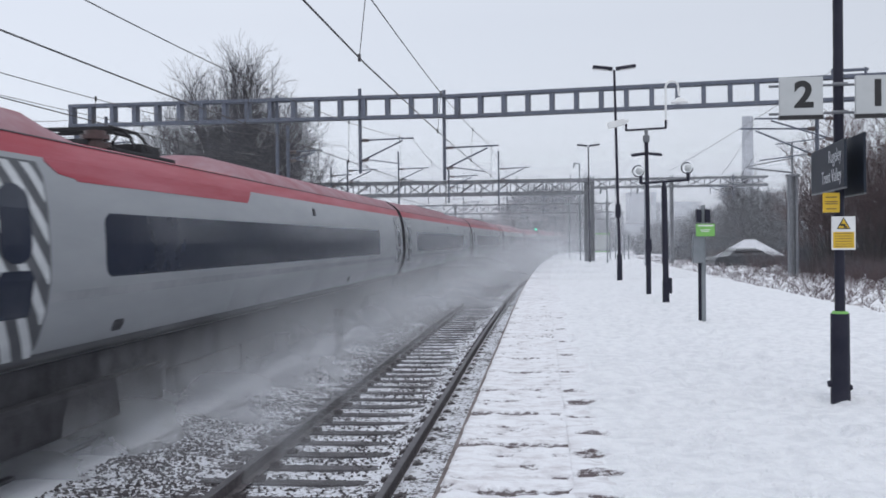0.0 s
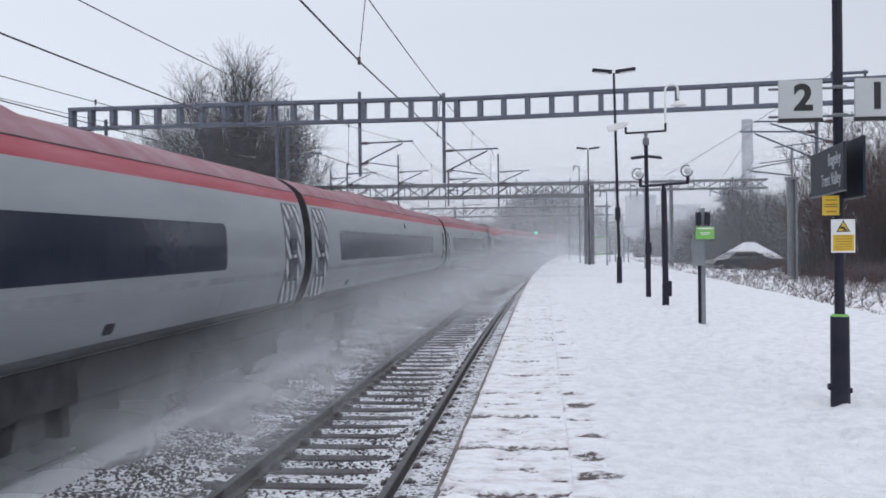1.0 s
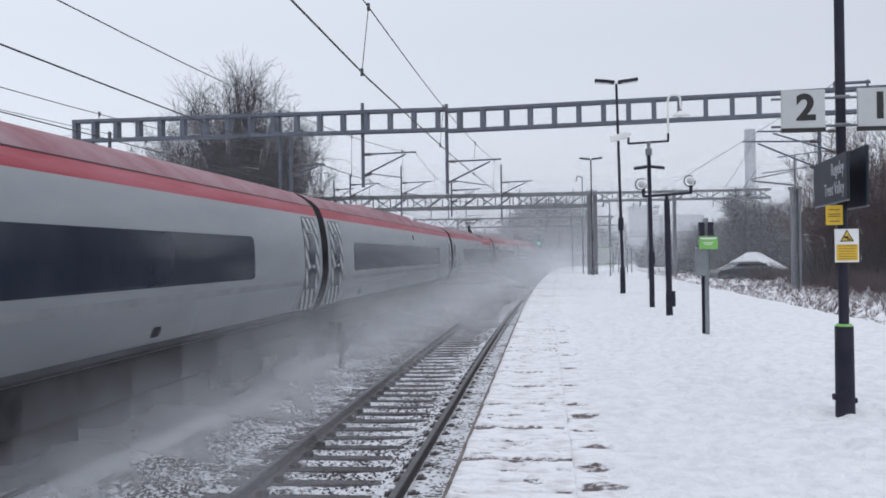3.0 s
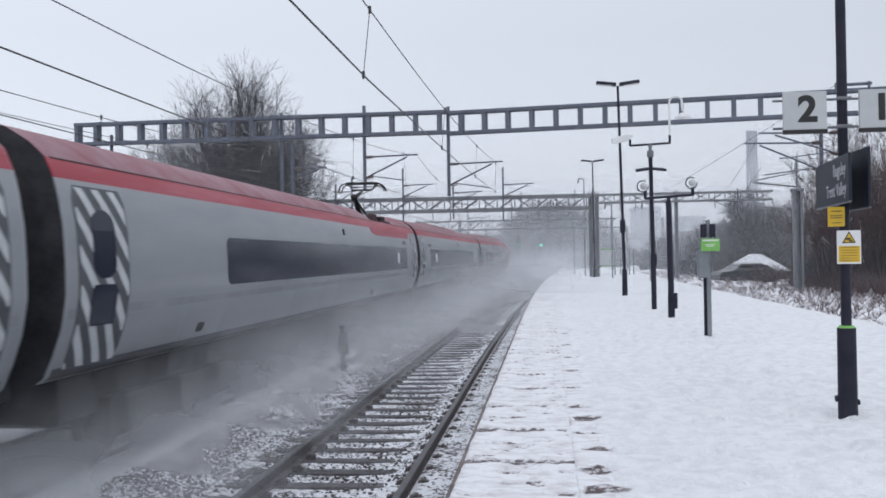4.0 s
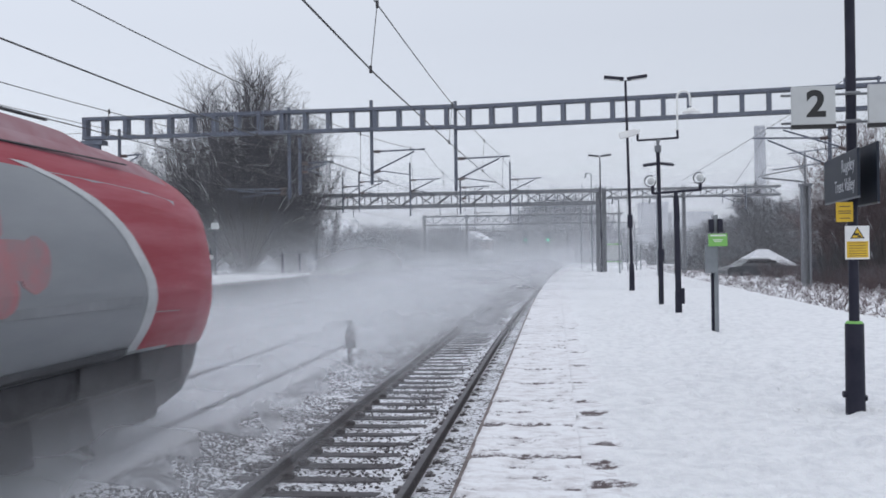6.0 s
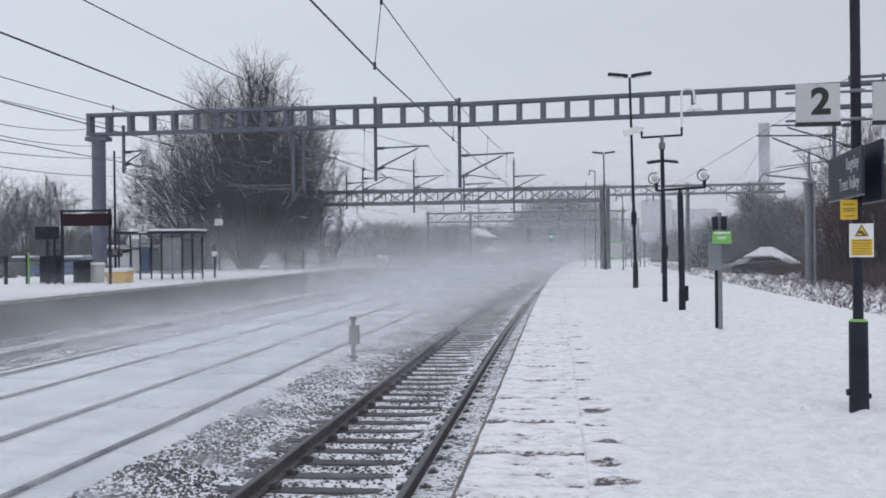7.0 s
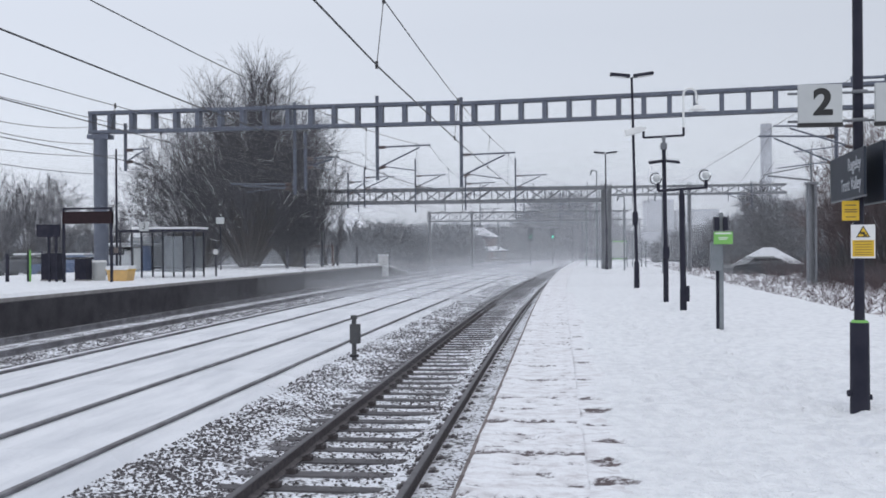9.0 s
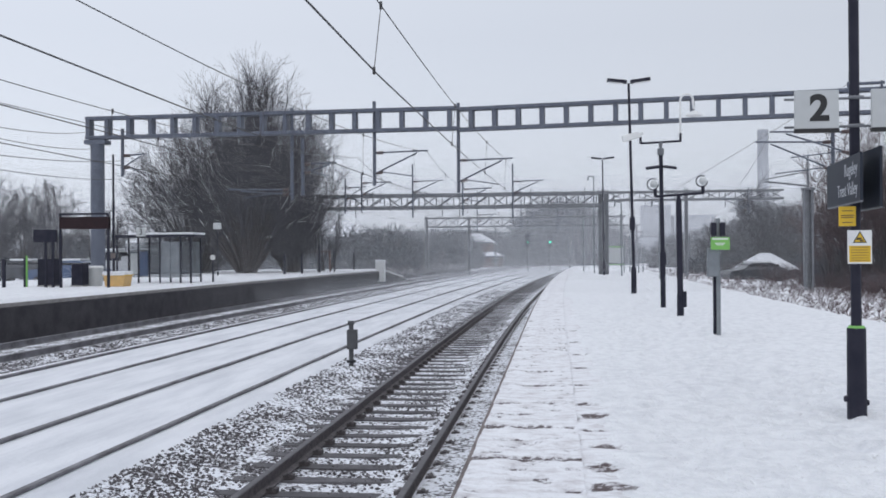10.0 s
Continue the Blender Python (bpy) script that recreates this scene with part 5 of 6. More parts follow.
# birches and dark trees right of the platform
for k, (x, y, h, _) in enumerate(((14.6, 50, 9.0, 2), (15.6, 47, 8.8, 3), (16.9, 44, 8.4, 3), (18.6, 50, 8.6, 3), (18.4, 60, 6.5, 4), (21.0, 57, 8.4, 3))):
    tree(40 + k, x, y, 0.1, h, 0.55, 4, 24, "bare birch with fine brown twigs beside the line", rmin=0.006, mats=(BARK, TWIG_BROWN), half=h * 0.25)


for k, (x, y, h) in enumerate(((14.4, 52, 7.6), (15.2, 48, 8.6), (17.2, 46, 8.0), (18.6, 53, 8.2), (20.5, 55, 8.0))):
    tree(60 + k, x, y, 0.1, h, 1, 4, 20, "bare tree with fine brown twigs beside the line", rmin=0.007, mats=(BARK, TWIG_BROWN), half=h * 0.28, snowy=0.04)


for k, (x, y, h, w) in enumerate(((16.4, 80, 8.3, 2.4), (14.0, 83, 5.4, 2.2), (18.9, 80, 6.8, 2.4))):
    tree(80 + k, x, y, -0.2, h, 1, 4, 44, "dark round-headed bare tree behind the yard", rmin=0.012, half=w, snowy=0.02)


# ---- scrub beside the platform ----
def scrub(seed, count, x0, x1, y0, y1, hmin, hmax, name, label, mats, snow_share):
    rng = random.Random(seed)
    dark, pale = [], []
    for _ in range(count):
        x, y = rng.uniform(x0, x1), y0 * (y1 / y0) ** rng.random()
        b = Vector((x + bend(y), y, float(np.interp(x, [c[0] for c in cols], [c[1] for c in cols])) - 0.03))
        h = rng.uniform(hmin, hmax)
        for _ in range(rng.randint(4, 7)):
            d = Vector((rng.gauss(0, 0.5), rng.gauss(0, 0.5), 1)).normalized()
            m = b + d * h * rng.uniform(0.45, 0.7)
            e_ = m + (d + Vector((rng.gauss(0, 0.5), rng.gauss(0, 0.5), -0.1))).normalized() * h * 0.45
            dark.append((b, m, 0.008, 0.006, 0))
            (pale if rng.random() < snow_share else dark).append((m, e_, 0.005 + 0.005 * rng.random(), 0.004, 0))
            f_ = m + (d + Vector((rng.gauss(0, 0.8), rng.gauss(0, 0.8), 0.2))).normalized() * h * 0.3
            (pale if rng.random() < snow_share else dark).append((m, f_, 0.006, 0.003, 0))
    s = empty(name, Matrix(), label, "scrub", kind="stuff")
    o = seg_mesh("stems", dark, mats[0], s, 3, 0.005)
    o["kind"] = "stuff"
    o = seg_mesh("snowy_tips", pale, mats[1], s, 3, 0.006)
    o["kind"] = "stuff"


scrub(70, 1000, 6.8, 12.5, 14, 95, 0.15, 0.45, "scrub", "brown dead scrub dusted with snow along the bank", (TWIG_BROWN, TWIG_SNOW), 0.38)
scrub(71, 1500, 12.0, 26, 30, 95, 0.7, 1.6, "thicket", "dark red-brown thicket on the bank", (TWIG_BROWN, TWIG), 0.3)
scrub(72, 900, -17.0, -14.6, 76, 120, 0.4, 1.3, "lineside_brush", "dark snowy brush beside the far line", (TWIG, TWIG_SNOW), 0.25)


# ---- far woods, uneven clumps of fine twigs ----
def wood(seed, items, label, snow=0.0):
    """items: (x, y, ground z, height, half width)."""
    rng = random.Random(seed)
    segs, pale = [], []
    for x, y, z, h, w in items:
        for _ in range(int(430 * w / 3)):
            u = rng.uniform(-1, 1)
            top = h * (1 - 0.55 * abs(u) ** 2.2) * rng.uniform(0.45, 1.05)
            p = Vector((x + u * w, y + rng.uniform(-1, 1) * w * 0.6, z))
            q = p + Vector((rng.gauss(0, 0.12) * top, rng.gauss(0, 0.1) * top, top * 0.6))
            r = 0.00042 * y
            segs.append((p, q, r, r * 0.8, 0))
            for _ in range(9):
                m = p.lerp(q, rng.uniform(0.25, 1.0))
                e_ = m + Vector((rng.gauss(0, 0.28), rng.gauss(0, 0.2), rng.uniform(0.1, 0.5))) * top * 0.55
                (pale if rng.random() < snow else segs).append((m, e_, r, r * 0.6, 0))
                g_ = m.lerp(e_, 0.5)
                segs.append((g_, g_ + Vector((rng.gauss(0, 0.2), rng.gauss(0, 0.2), rng.uniform(0, 0.3))) * top * 0.4, r * 0.8, r * 0.5, 0))
    o = empty("far_trees", Matrix(), label, "woods", kind="stuff")
    a = seg_mesh("twigs", segs, FAR_WOOD, o, 3, 0.012)
    a["kind"] = "stuff"
    if pale:
        a = seg_mesh("snowy_twigs", pale, TWIG_SNOW, o, 3, 0.02)
        a["kind"] = "stuff"


wood(101, [(-20.5, 97, 0, 6.6, 2.4), (-17.4, 97, 0, 6.7, 2.3), (-16.4, 106, 0, 5.4, 2.1), (-13.8, 122, 0, 7.3, 2.6), (-13.6, 138, 0, 6.6, 2.6), (-14.0, 158, 0, 8.2, 3.2), (-10.6, 168, 0, 7.8, 3.2), (-15.6, 92, 0, 3.6, 1.6), (-14.6, 91, 0, 3.0, 1.3)] + [(-30 + 4 * k, 100, 0, 6 + 0.8 * math.sin(2.3 * k), 2.6) for k in range(4)], "bare dark trees along the far side of the line", 0.03)
wood(102, [(0.8, 180, 0, 16.6, 7.6), (3.0, 172, 0, 13.5, 6.0), (-1.5, 174, 0, 13.0, 5.0), (8.5, 176, 0, 9.5, 5.0), (-6, 178, 0, 9.0, 5), (-14, 170, 0, 8.5, 6), (-24, 165, 0, 8.5, 6), (13, 182, 0, 6, 4)], "round-topped wood beyond the bend")
wood(103, [(19, 108, 0, 7.5, 3.6), (26, 112, 0, 9.8, 4.0), (24, 98, 0, 5.5, 3.2), (33, 110, 0, 8.5, 4), (38, 105, 0, 9, 4), (14.5, 118, 0, 5.6, 3), (13.0, 82, -0.3, 3.4, 2.4), (16.5, 81, -0.3, 3.6, 2.6), (20.5, 80, -0.3, 3.8, 2.6), (42, 98, 0, 9, 5), (24.5, 108, 0, 9.6, 3.4), (18.5, 60, -0.2, 3.6, 2.6), (16.5, 56, -0.2, 3.4, 2.2), (21, 58, -0.2, 4.4, 3), (24, 62, -0.2, 5.0, 3), (19.5, 49, -0.2, 4.2, 2.4), (22, 52, -0.2, 4.6, 2.6)], "dark bare trees behind the yard", 0.02)
wood(104, [(30 + 7 * k, 215 + 6 * math.sin(k), 0, 9 + 2 * math.sin(k * 1.3), 5.5) for k in range(9)], "hazy line of trees beyond the yard")
wood(105, [(-38, 92, 0, 5.5, 5), (-48, 90, 0, 6, 5), (-57, 84, 0, 7, 5), (-31, 88, 0, 4.5, 4)], "bare hedge trees beyond the car park")
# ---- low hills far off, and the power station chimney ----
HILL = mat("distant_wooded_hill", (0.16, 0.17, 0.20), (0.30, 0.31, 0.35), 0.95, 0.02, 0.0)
hv, hf = [], []
for k in range(61):
    x = -900 + 30 * k
    h = 16 + 10 * noise.noise((x * 0.006, 3, 0)) + 7 * noise.noise((x * 0.02, 8, 0))
    hv += [(x, 900 + 40 * noise.noise((x * 0.01, 1, 1)), -2), (x, 1000, h), (x, 1100, -2)]
for k in range(60):
    a = 3 * k
    hf += [(a, a + 3, a + 4, a + 1), (a + 1, a + 4, a + 5, a + 2)]
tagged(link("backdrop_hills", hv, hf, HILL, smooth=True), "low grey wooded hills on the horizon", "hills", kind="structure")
CHIM = mat("pale_chimney_concrete", (0.40, 0.415, 0.45), (0.34, 0.355, 0.39), 0.9, 0.05, 0.0)
ch = empty("power_station_chimney", Matrix.Translation((314, 1500, 0)), "tall pale concrete power station chimney in haze", "chimney")
part("shaft", Rods(((0, 0, -2), (0, 0, 180), 9.5, 8.0, 32)), CHIM, ch)
part("rim", Rods(((0, 0, 180), (0, 0, 188), 8.3, 8.3, 32)), CHIM, ch)
for k, (x, w, h) in enumerate(((150, 40, 70), (205, 60, 55), (285, 50, 42))):
    bl = empty("power_station_building", Matrix.Translation((x, 1480, 0)), "pale blocky power station building in haze", "building", "power station buildings")
    part("wall", B((-w / 2, w / 2, -30, 30, -2, h)), CHIM, bl)
    part("roof", B((-w / 2 - 1, w / 2 + 1, -31, 31, h, h + 3)), CHIM, bl)

# ---- snowy-roofed building and yard right of the line ----
BRICK = mat("dark_red_brick", (0.10, 0.06, 0.055), (0.15, 0.09, 0.08), 0.9, 5, 0.2)
CAR_DARK = mat("dark_car_paint", (0.03, 0.033, 0.04), (0.045, 0.05, 0.06), 0.3, 2, 0, coat=0.4)
CAR_PALE = mat("pale_car_paint", (0.45, 0.47, 0.5), (0.38, 0.4, 0.43), 0.35, 2, 0, coat=0.4)
CAR_BLUE = mat("blue_car_paint", (0.05, 0.08, 0.16), (0.06, 0.1, 0.19), 0.35, 2, 0, coat=0.4)
GLASS_DARK = mat("dark_glass", (0.02, 0.022, 0.028), None, 0.1, 3, 0)


def hip_house(x, y, z, w, d, wall_h, roof_h, label, rot=0):
    h = empty("house", pose(x, y, z, 0, 0, rot), label, "house")
    part("wall", B((-w / 2, w / 2, -d / 2, d / 2, 0, wall_h)), BRICK, h)
    bm = bmesh.new()
    o = 0.35
    base = [bm.verts.new(p) for p in ((-w / 2 - o, -d / 2 - o, wall_h), (w / 2 + o, -d / 2 - o, wall_h), (w / 2 + o, d / 2 + o, wall_h), (-w / 2 - o, d / 2 + o, wall_h))]
    r1, r2 = bm.verts.new((-w / 2 + d / 2.2, 0, wall_h + roof_h)), bm.verts.new((w / 2 - d / 2.2, 0, wall_h + roof_h))
    for f_ in ((base[0], base[1], r2, r1), (base[1], base[2], r2), (base[2], base[3], r1, r2), (base[3], base[0], r1)):
        bm.faces.new(f_)
    bm.faces.new(base[::-1])
    rf = part("roof", bm, SNOW_TRACK, h, "snow-covered hipped roof")
    part("eaves", B((-w / 2 - o, w / 2 + o, -d / 2 - o - 0.02, -d / 2 - o + 0.06, wall_h - 0.16, wall_h + 0.02)), BLACK_PAINT, rf)
    for k in range(int(w / 2.2)):
        wx = -w / 2 + 1.1 + 2.2 * k
        wd = part("window", B((wx - 0.5, wx + 0.5, -d / 2 - 0.05, -d / 2 + 0.02, wall_h * 0.35, wall_h * 0.8)), WHITE, h)
        part("pane", B((wx - 0.42, wx + 0.42, -d / 2 - 0.06, -d / 2 - 0.045, wall_h * 0.38, wall_h * 0.77)), GLASS_DARK, wd)
    return h


hip_house(16.0, 76, -0.6, 3.6, 3.0, 1.4, 1.3, "low brick building with snow-covered hipped roof beyond the scrub", rot=8)
hip_house(-12.6, 152, 0.0, 5.0, 4.0, 4.0, 1.5, "far house with snowy roof among trees", rot=-5)
hip_house(-10.3, 146, 0.2, 4.4, 2.6, 1.6, 0.7, "far low shed with snowy roof", rot=3)
hip_house(-33, 130, 0.0, 16, 8, 4, 3, "far house with snowy roof among trees", rot=4)
hip_house(24.5, 66, -0.6, 6.5, 4.5, 2.0, 0.9, "dark low shed with thin snow on its roof", rot=-4)


def car(x, y, z, rot, paint, label, tall=0.0):
    c = empty("car", pose(x, y, z, 0, 0, rot), label, "car", "parked cars")
    bm = bmesh.new()
    prof = [(-2.1, 0.35), (-2.15, 0.75), (-1.95, 0.95), (-1.2, 1.02), (-0.55, 1.45 + tall), (0.9, 1.48 + tall), (1.7, 1.05 + tall * 0.6), (2.1, 0.95), (2.15, 0.4)]
    vs = [[bm.verts.new((px, sy * (0.85 if pz < 1.1 else 0.68), pz)) for px, pz in prof] for sy in (-1, 1)]
    for i in range(len(prof)):
        k = (i + 1) % len(prof)
        bm.faces.new((vs[0][i], vs[0][k], vs[1][k], vs[1][i]))
    bm.faces.new(vs[0][::-1])
    bm.faces.new(vs[1])
    part("body", bm, paint, c)
    part("window_band", B((-0.75, 1.35, -0.78, 0.78, 1.06, 1.36 + tall), bevel=0.05), GLASS_DARK, c)
    part("snow_cap", B((-0.5, 0.95, -0.62, 0.62, 1.47 + tall, 1.58 + tall), bevel=0.05), SNOW, c, "cap of snow on the roof")
    for wx in (-1.35, 1.35):
        for s in (-1, 1):
            part("wheel", Rods(((wx, s * 0.68, 0.32), (wx, s * 0.88, 0.32), 0.32, 0.32, 14)), COACH_DARK, c)
    return c


car(13.2, 66, 0.0, 15, CAR_DARK, "dark parked car with snow on its roof")
car(24.6, 47, -0.1, 5, CAR_BLUE, "blue parked car behind the trees")
car(-27.8, 56.5, 0.5, 0, CAR_PALE, "pale parked van with snowy roof in the car park", 0.6)
car(-26.6, 59, 0.5, 0, CAR_DARK, "dark parked van with snowy roof in the car park", 0.6)
car(-27.3, 51, 0.5, 4, CAR_BLUE, "blue-grey parked car behind the far platform")
car(-33, 56, 0.5, 0, CAR_DARK, "dark parked car in the car park")
mast = empty("line_mast", Matrix.Translation((11.9, 47, 0.1)), "grey square overhead-line mast in the scrub", "mast")
part("shaft", B((-0.2, -0.09, -0.2, 0.2, 0, 5.0), (0.09, 0.2, -0.2, 0.2, 0, 5.0), (-0.09, 0.09, -0.03, 0.03, 0, 5.0)), STEEL_LIGHT, mast)
part("cap", B((-0.26, 0.26, -0.26, 0.26, 5.0, 5.12)), STEEL_LIGHT, mast)
part("arm", Rods(((0, 0, 5.2), (-2.0, 0, 5.45), 0.045), ((0, 0, 4.9), (0, 0, 6.6), 0.05), ((0, 0, 5.9), (-2.2, 0, 5.5), 0.03)), STEEL_LIGHT, mast)

# ---- far platform furniture ----
def fp(x, y):
    return Matrix.Translation((x + bend(y), y, FAR_Z))


LED = mat("dark_red_display", (0.016, 0.007, 0.010), (0.022, 0.009, 0.012), 0.9, 6, 0)
db = empty("departure_board", fp(-16.09, 31.26) @ Matrix.Scale(0.77, 4), "dark departure display on two black posts", "display board")
for x in (-1.3, 0.95):
    part("post", B((x - 0.05, x + 0.05, -0.05, 0.05, 0, 3.3)), BLACK_PAINT, db)
part("case", B((-1.3, 1.0, -0.14, 0.14, 2.62, 3.16), bevel=0.02), LED, db, "dark red display case")
part("top_bar", B((-1.35, 1.0, -0.06, 0.06, 3.26, 3.34)), BLACK_PAINT, db)
ib = empty("information_board", fp(-17.78, 31.57) @ Matrix.Scale(0.77, 4), "dark information panel on two posts", "notice board")
part("panel", B((-0.62, 0.5, -0.05, 0.05, 2.05, 2.62), bevel=0.01), BLACK_PAINT, ib)
for x in (-0.05, 0.3):
    part("post", B((x - 0.05, x + 0.05, -0.04, 0.04, 0, 2.1)), BLACK_PAINT, ib)
lp = empty("platform_lamp", fp(-15.70, 32.34) @ Matrix.Scale(0.77, 4), "slim black lamp post on the far platform", "lamp", "platform lamps")
part("shaft", Rods(((0, 0, 0), (0.0, 0, 6.1), 0.06, 0.045, 10)), BLACK_PAINT, lp)
part("notice", B((-0.1, 0.1, -0.09, -0.06, 1.3, 1.55)), COPING, lp, "small pale yellow plate")
gb = empty("grit_bin", fp(-15.62, 32.49) @ Matrix.Scale(0.77, 4), "yellow grit bin capped with snow", "grit bin")
bm = B((-0.52, 0.52, -0.4, 0.4, 0.0, 0.5), bevel=0.04)
for v in bm.verts:
    if v.co.z < 0.2:
        v.co.x *= 0.86
part("tub", bm, mat("faded_yellow_plastic", (0.66, 0.42, 0.16), (0.55, 0.36, 0.15), 0.6, 4, 0.05), gb)
part("lid", B((-0.57, 0.57, -0.44, 0.44, 0.5, 0.54), bevel=0.02), YELLOW, gb)
part("snow_cap", B((-0.55, 0.55, -0.45, 0.42, 0.50, 0.70), bevel=0.07), SNOW, gb, "cap of snow")
lb = empty("litter_bin", fp(-16.77, 33.11) @ Matrix.Scale(0.77, 4), "pale grey litter bin", "litter bin")
part("drum", Rods(((0, 0, 0), (0, 0, 0.85), 0.3, 0.36, 16)), WHITE_PLATE, lb)
part("lid", Rods(((0, 0, 0.85), (0, 0, 0.95), 0.38, 0.3, 16)), WHITE, lb)
for x, y, h, w in ((-24.0, 42.5, 1.3, 0.8), (-22.4, 42.4, 1.05, 0.55)):
    cb = empty("cabinet", fp(x * 0.77 + 0.12, y * 0.77) @ Matrix.Scale(0.77, 4), "dark equipment cabinet on the far platform", "cabinet", "platform cabinets")
    part("case", B((-w / 2, w / 2, -0.3, 0.3, 0.05, h), bevel=0.02), BLACK_PAINT, cb)
    part("plinth", B((-w / 2 - 0.03, w / 2 + 0.03, -0.33, 0.33, 0, 0.06)), CONCRETE, cb)
gs = empty("green_edge_post", fp(-18.86, 32.03) @ Matrix.Scale(0.77, 4), "black post with lime green edge strip", "post")
part("post", B((-0.06, 0.06, -0.05, 0.05, 0, 1.35)), BLACK_PAINT, gs)
part("strip", B((0.06, 0.1, -0.05, 0.05, 0, 1.45)), GREEN, gs, "lime green strip")
gp2 = empty("platform_post", fp(-19.48, 31.72) @ Matrix.Scale(0.77, 4), "black post at the end of the far platform", "post")
part("post", B((-0.07, 0.07, -0.05, 0.05, 0, 1.3)), BLACK_PAINT, gp2)

PANE = mat("hazy_shelter_glass", (0.30, 0.33, 0.36), (0.22, 0.25, 0.28), 0.25, 2, 0)
nt_ = PANE.node_tree
clear_, both_ = nt_.nodes.new("ShaderNodeBsdfTransparent"), nt_.nodes.new("ShaderNodeMixShader")
both_.inputs[0].default_value = 0.42
nt_.links.new(clear_.outputs[0], both_.inputs[1])
nt_.links.new(nt_.nodes["Principled BSDF"].outputs[0], both_.inputs[2])
nt_.links.new(both_.outputs[0], [n_ for n_ in nt_.nodes if n_.type == "OUTPUT_MATERIAL"][0].inputs[0])
sh = empty("waiting_shelter", fp(-15.98, 36.8) @ Matrix.Diagonal((0.85, 0.85, 0.84, 1)), "glazed waiting shelter with snow on its flat roof", "shelter")
part("roof", B((-2.0, 2.0, -0.75, 0.75, 2.15, 2.28), bevel=0.03), BLACK_PAINT, sh)
part("roof_snow", B((-1.2, 2.0, -0.72, 0.72, 2.28, 2.38), bevel=0.04), SNOW, sh, "strip of snow")
for x in (-1.8, -0.75, 0.3, 1.3, 1.8):
    for y in (-0.62, 0.62):
        part("post", B((x - 0.035, x + 0.035, y - 0.035, y + 0.035, 0, 2.15)), BLACK_PAINT, sh)
for x0, x1 in ((-1.76, -0.79), (-0.71, 0.26), (0.34, 1.26), (1.34, 1.76)):
    part("pane", B((x0, x1, 0.61, 0.63, 0.25, 1.95)), PANE, sh)
part("pane", B((0.34, 1.26, -0.63, -0.61, 0.25, 1.95)), PANE, sh)
part("poster", B((-1.2, -0.8, 0.5, 0.58, 0.3, 1.5)), CAR_BLUE, sh, "blue poster panel")
part("poster", B((-1.65, -1.3, 0.5, 0.58, 0.4, 1.4)), WHITE_PLATE, sh, "pale poster panel")
part("bench", B((-0.5, 1.2, 0.1, 0.5, 0.42, 0.48)), BLACK_PAINT, sh)
nsg = part("number_sign", B((-0.78, -0.32, -0.80, -0.76, 2.2, 2.62), bevel=0.01), WHITE_PLATE, sh, "white platform number plate")
text("numeral", "3", 0.40, INK, sh, pose(-0.55, -0.803, 2.41, 90, 0, 0), 0.001)
for x, y, h in ((-15.5, 52, 1.1), (-15.1, 54, 1.1), (-14.9, 57, 1.6), (-14.75, 60, 1.3), (-14.7, 65, 1.2)):
    p = empty("platform_post", fp(x, y), "short dark post on the far platform", "post", "far platform posts")
    part("shaft", B((-0.06, 0.06, -0.05, 0.05, 0, h)), BLACK_PAINT, p)
rs = empty("round_sign", fp(-13.95 - 0.1, 37.6) @ Matrix.Scale(0.8, 4), "white oval sign on a short dark post", "sign")
part("post", B((-0.04, 0.04, -0.03, 0.03, 0, 1.7)), BLACK_PAINT, rs)
part("disc", Rods(((0, -0.06, 1.25), (0, -0.04, 1.25), 0.14, 0.14, 18)), WHITE, rs)
ns = empty("notice_sign", fp(-18.6, 50.0), "small pale notice on a post", "sign")
part("post", Rods(((0, 0, 0), (0, 0, 2.9), 0.04, 0.04, 8)), BLACK_PAINT, ns)
part("plate", B((-0.22, 0.22, -0.06, -0.03, 2.5, 2.85)), WHITE_PLATE, ns)
bs = empty("bench_shelter", fp(-16.0, 60.0), "low dark bench rail with thin snow", "bench")
part("rail", B((-1.0, 1.0, -0.05, 0.05, 1.25, 1.32)), BRICK, bs)
for x in (-0.95, 0.95):
    part("leg", B((x - 0.05, x + 0.05, -0.05, 0.05, 0, 1.3)), BRICK, bs)
wc = empty("relay_cabinet", Matrix.Translation((-13.6 + bend(68), 68.5, 0.2)), "white lineside relay cabinet topped with snow", "cabinet")
part("case", B((-0.32, 0.32, -0.3, 0.3, 0, 1.5), bevel=0.02), WHITE, wc)
part("lid", B((-0.36, 0.36, -0.34, 0.34, 1.5, 1.6), bevel=0.02), SNOW, wc)


# ---- sleepers under the near track, each with its clips ----
near_track = empty("sleeper_row", Matrix(), "dark concrete sleepers half covered in snow", "sleepers")
rng = random.Random(12)
variants = []
for k in range(5):
    bm = bmesh.new()
    box(bm, -1.25, 1.25, -0.105, 0.105, -0.30, -0.155, bevel=0.02)
    for v in bm.verts:
        v.co += Vector((rng.gauss(0, 0.004), rng.gauss(0, 0.004), rng.gauss(0, 0.003)))
    me = bpy.data.meshes.new("sleeper")
    bm.to_mesh(me)
    bm.free()
    me.materials.append(SLEEPER)
    variants.append(me)
clip = bpy.data.meshes.new("rail_clip")
bm = B((-0.055, 0.055, -0.05, 0.05, -0.155, -0.10), (-0.02, 0.02, -0.065, 0.065, -0.12, -0.085), bevel=0.012)
bm.to_mesh(clip)
bm.free()
clip.materials.append(RAIL_SIDE)
capm = []
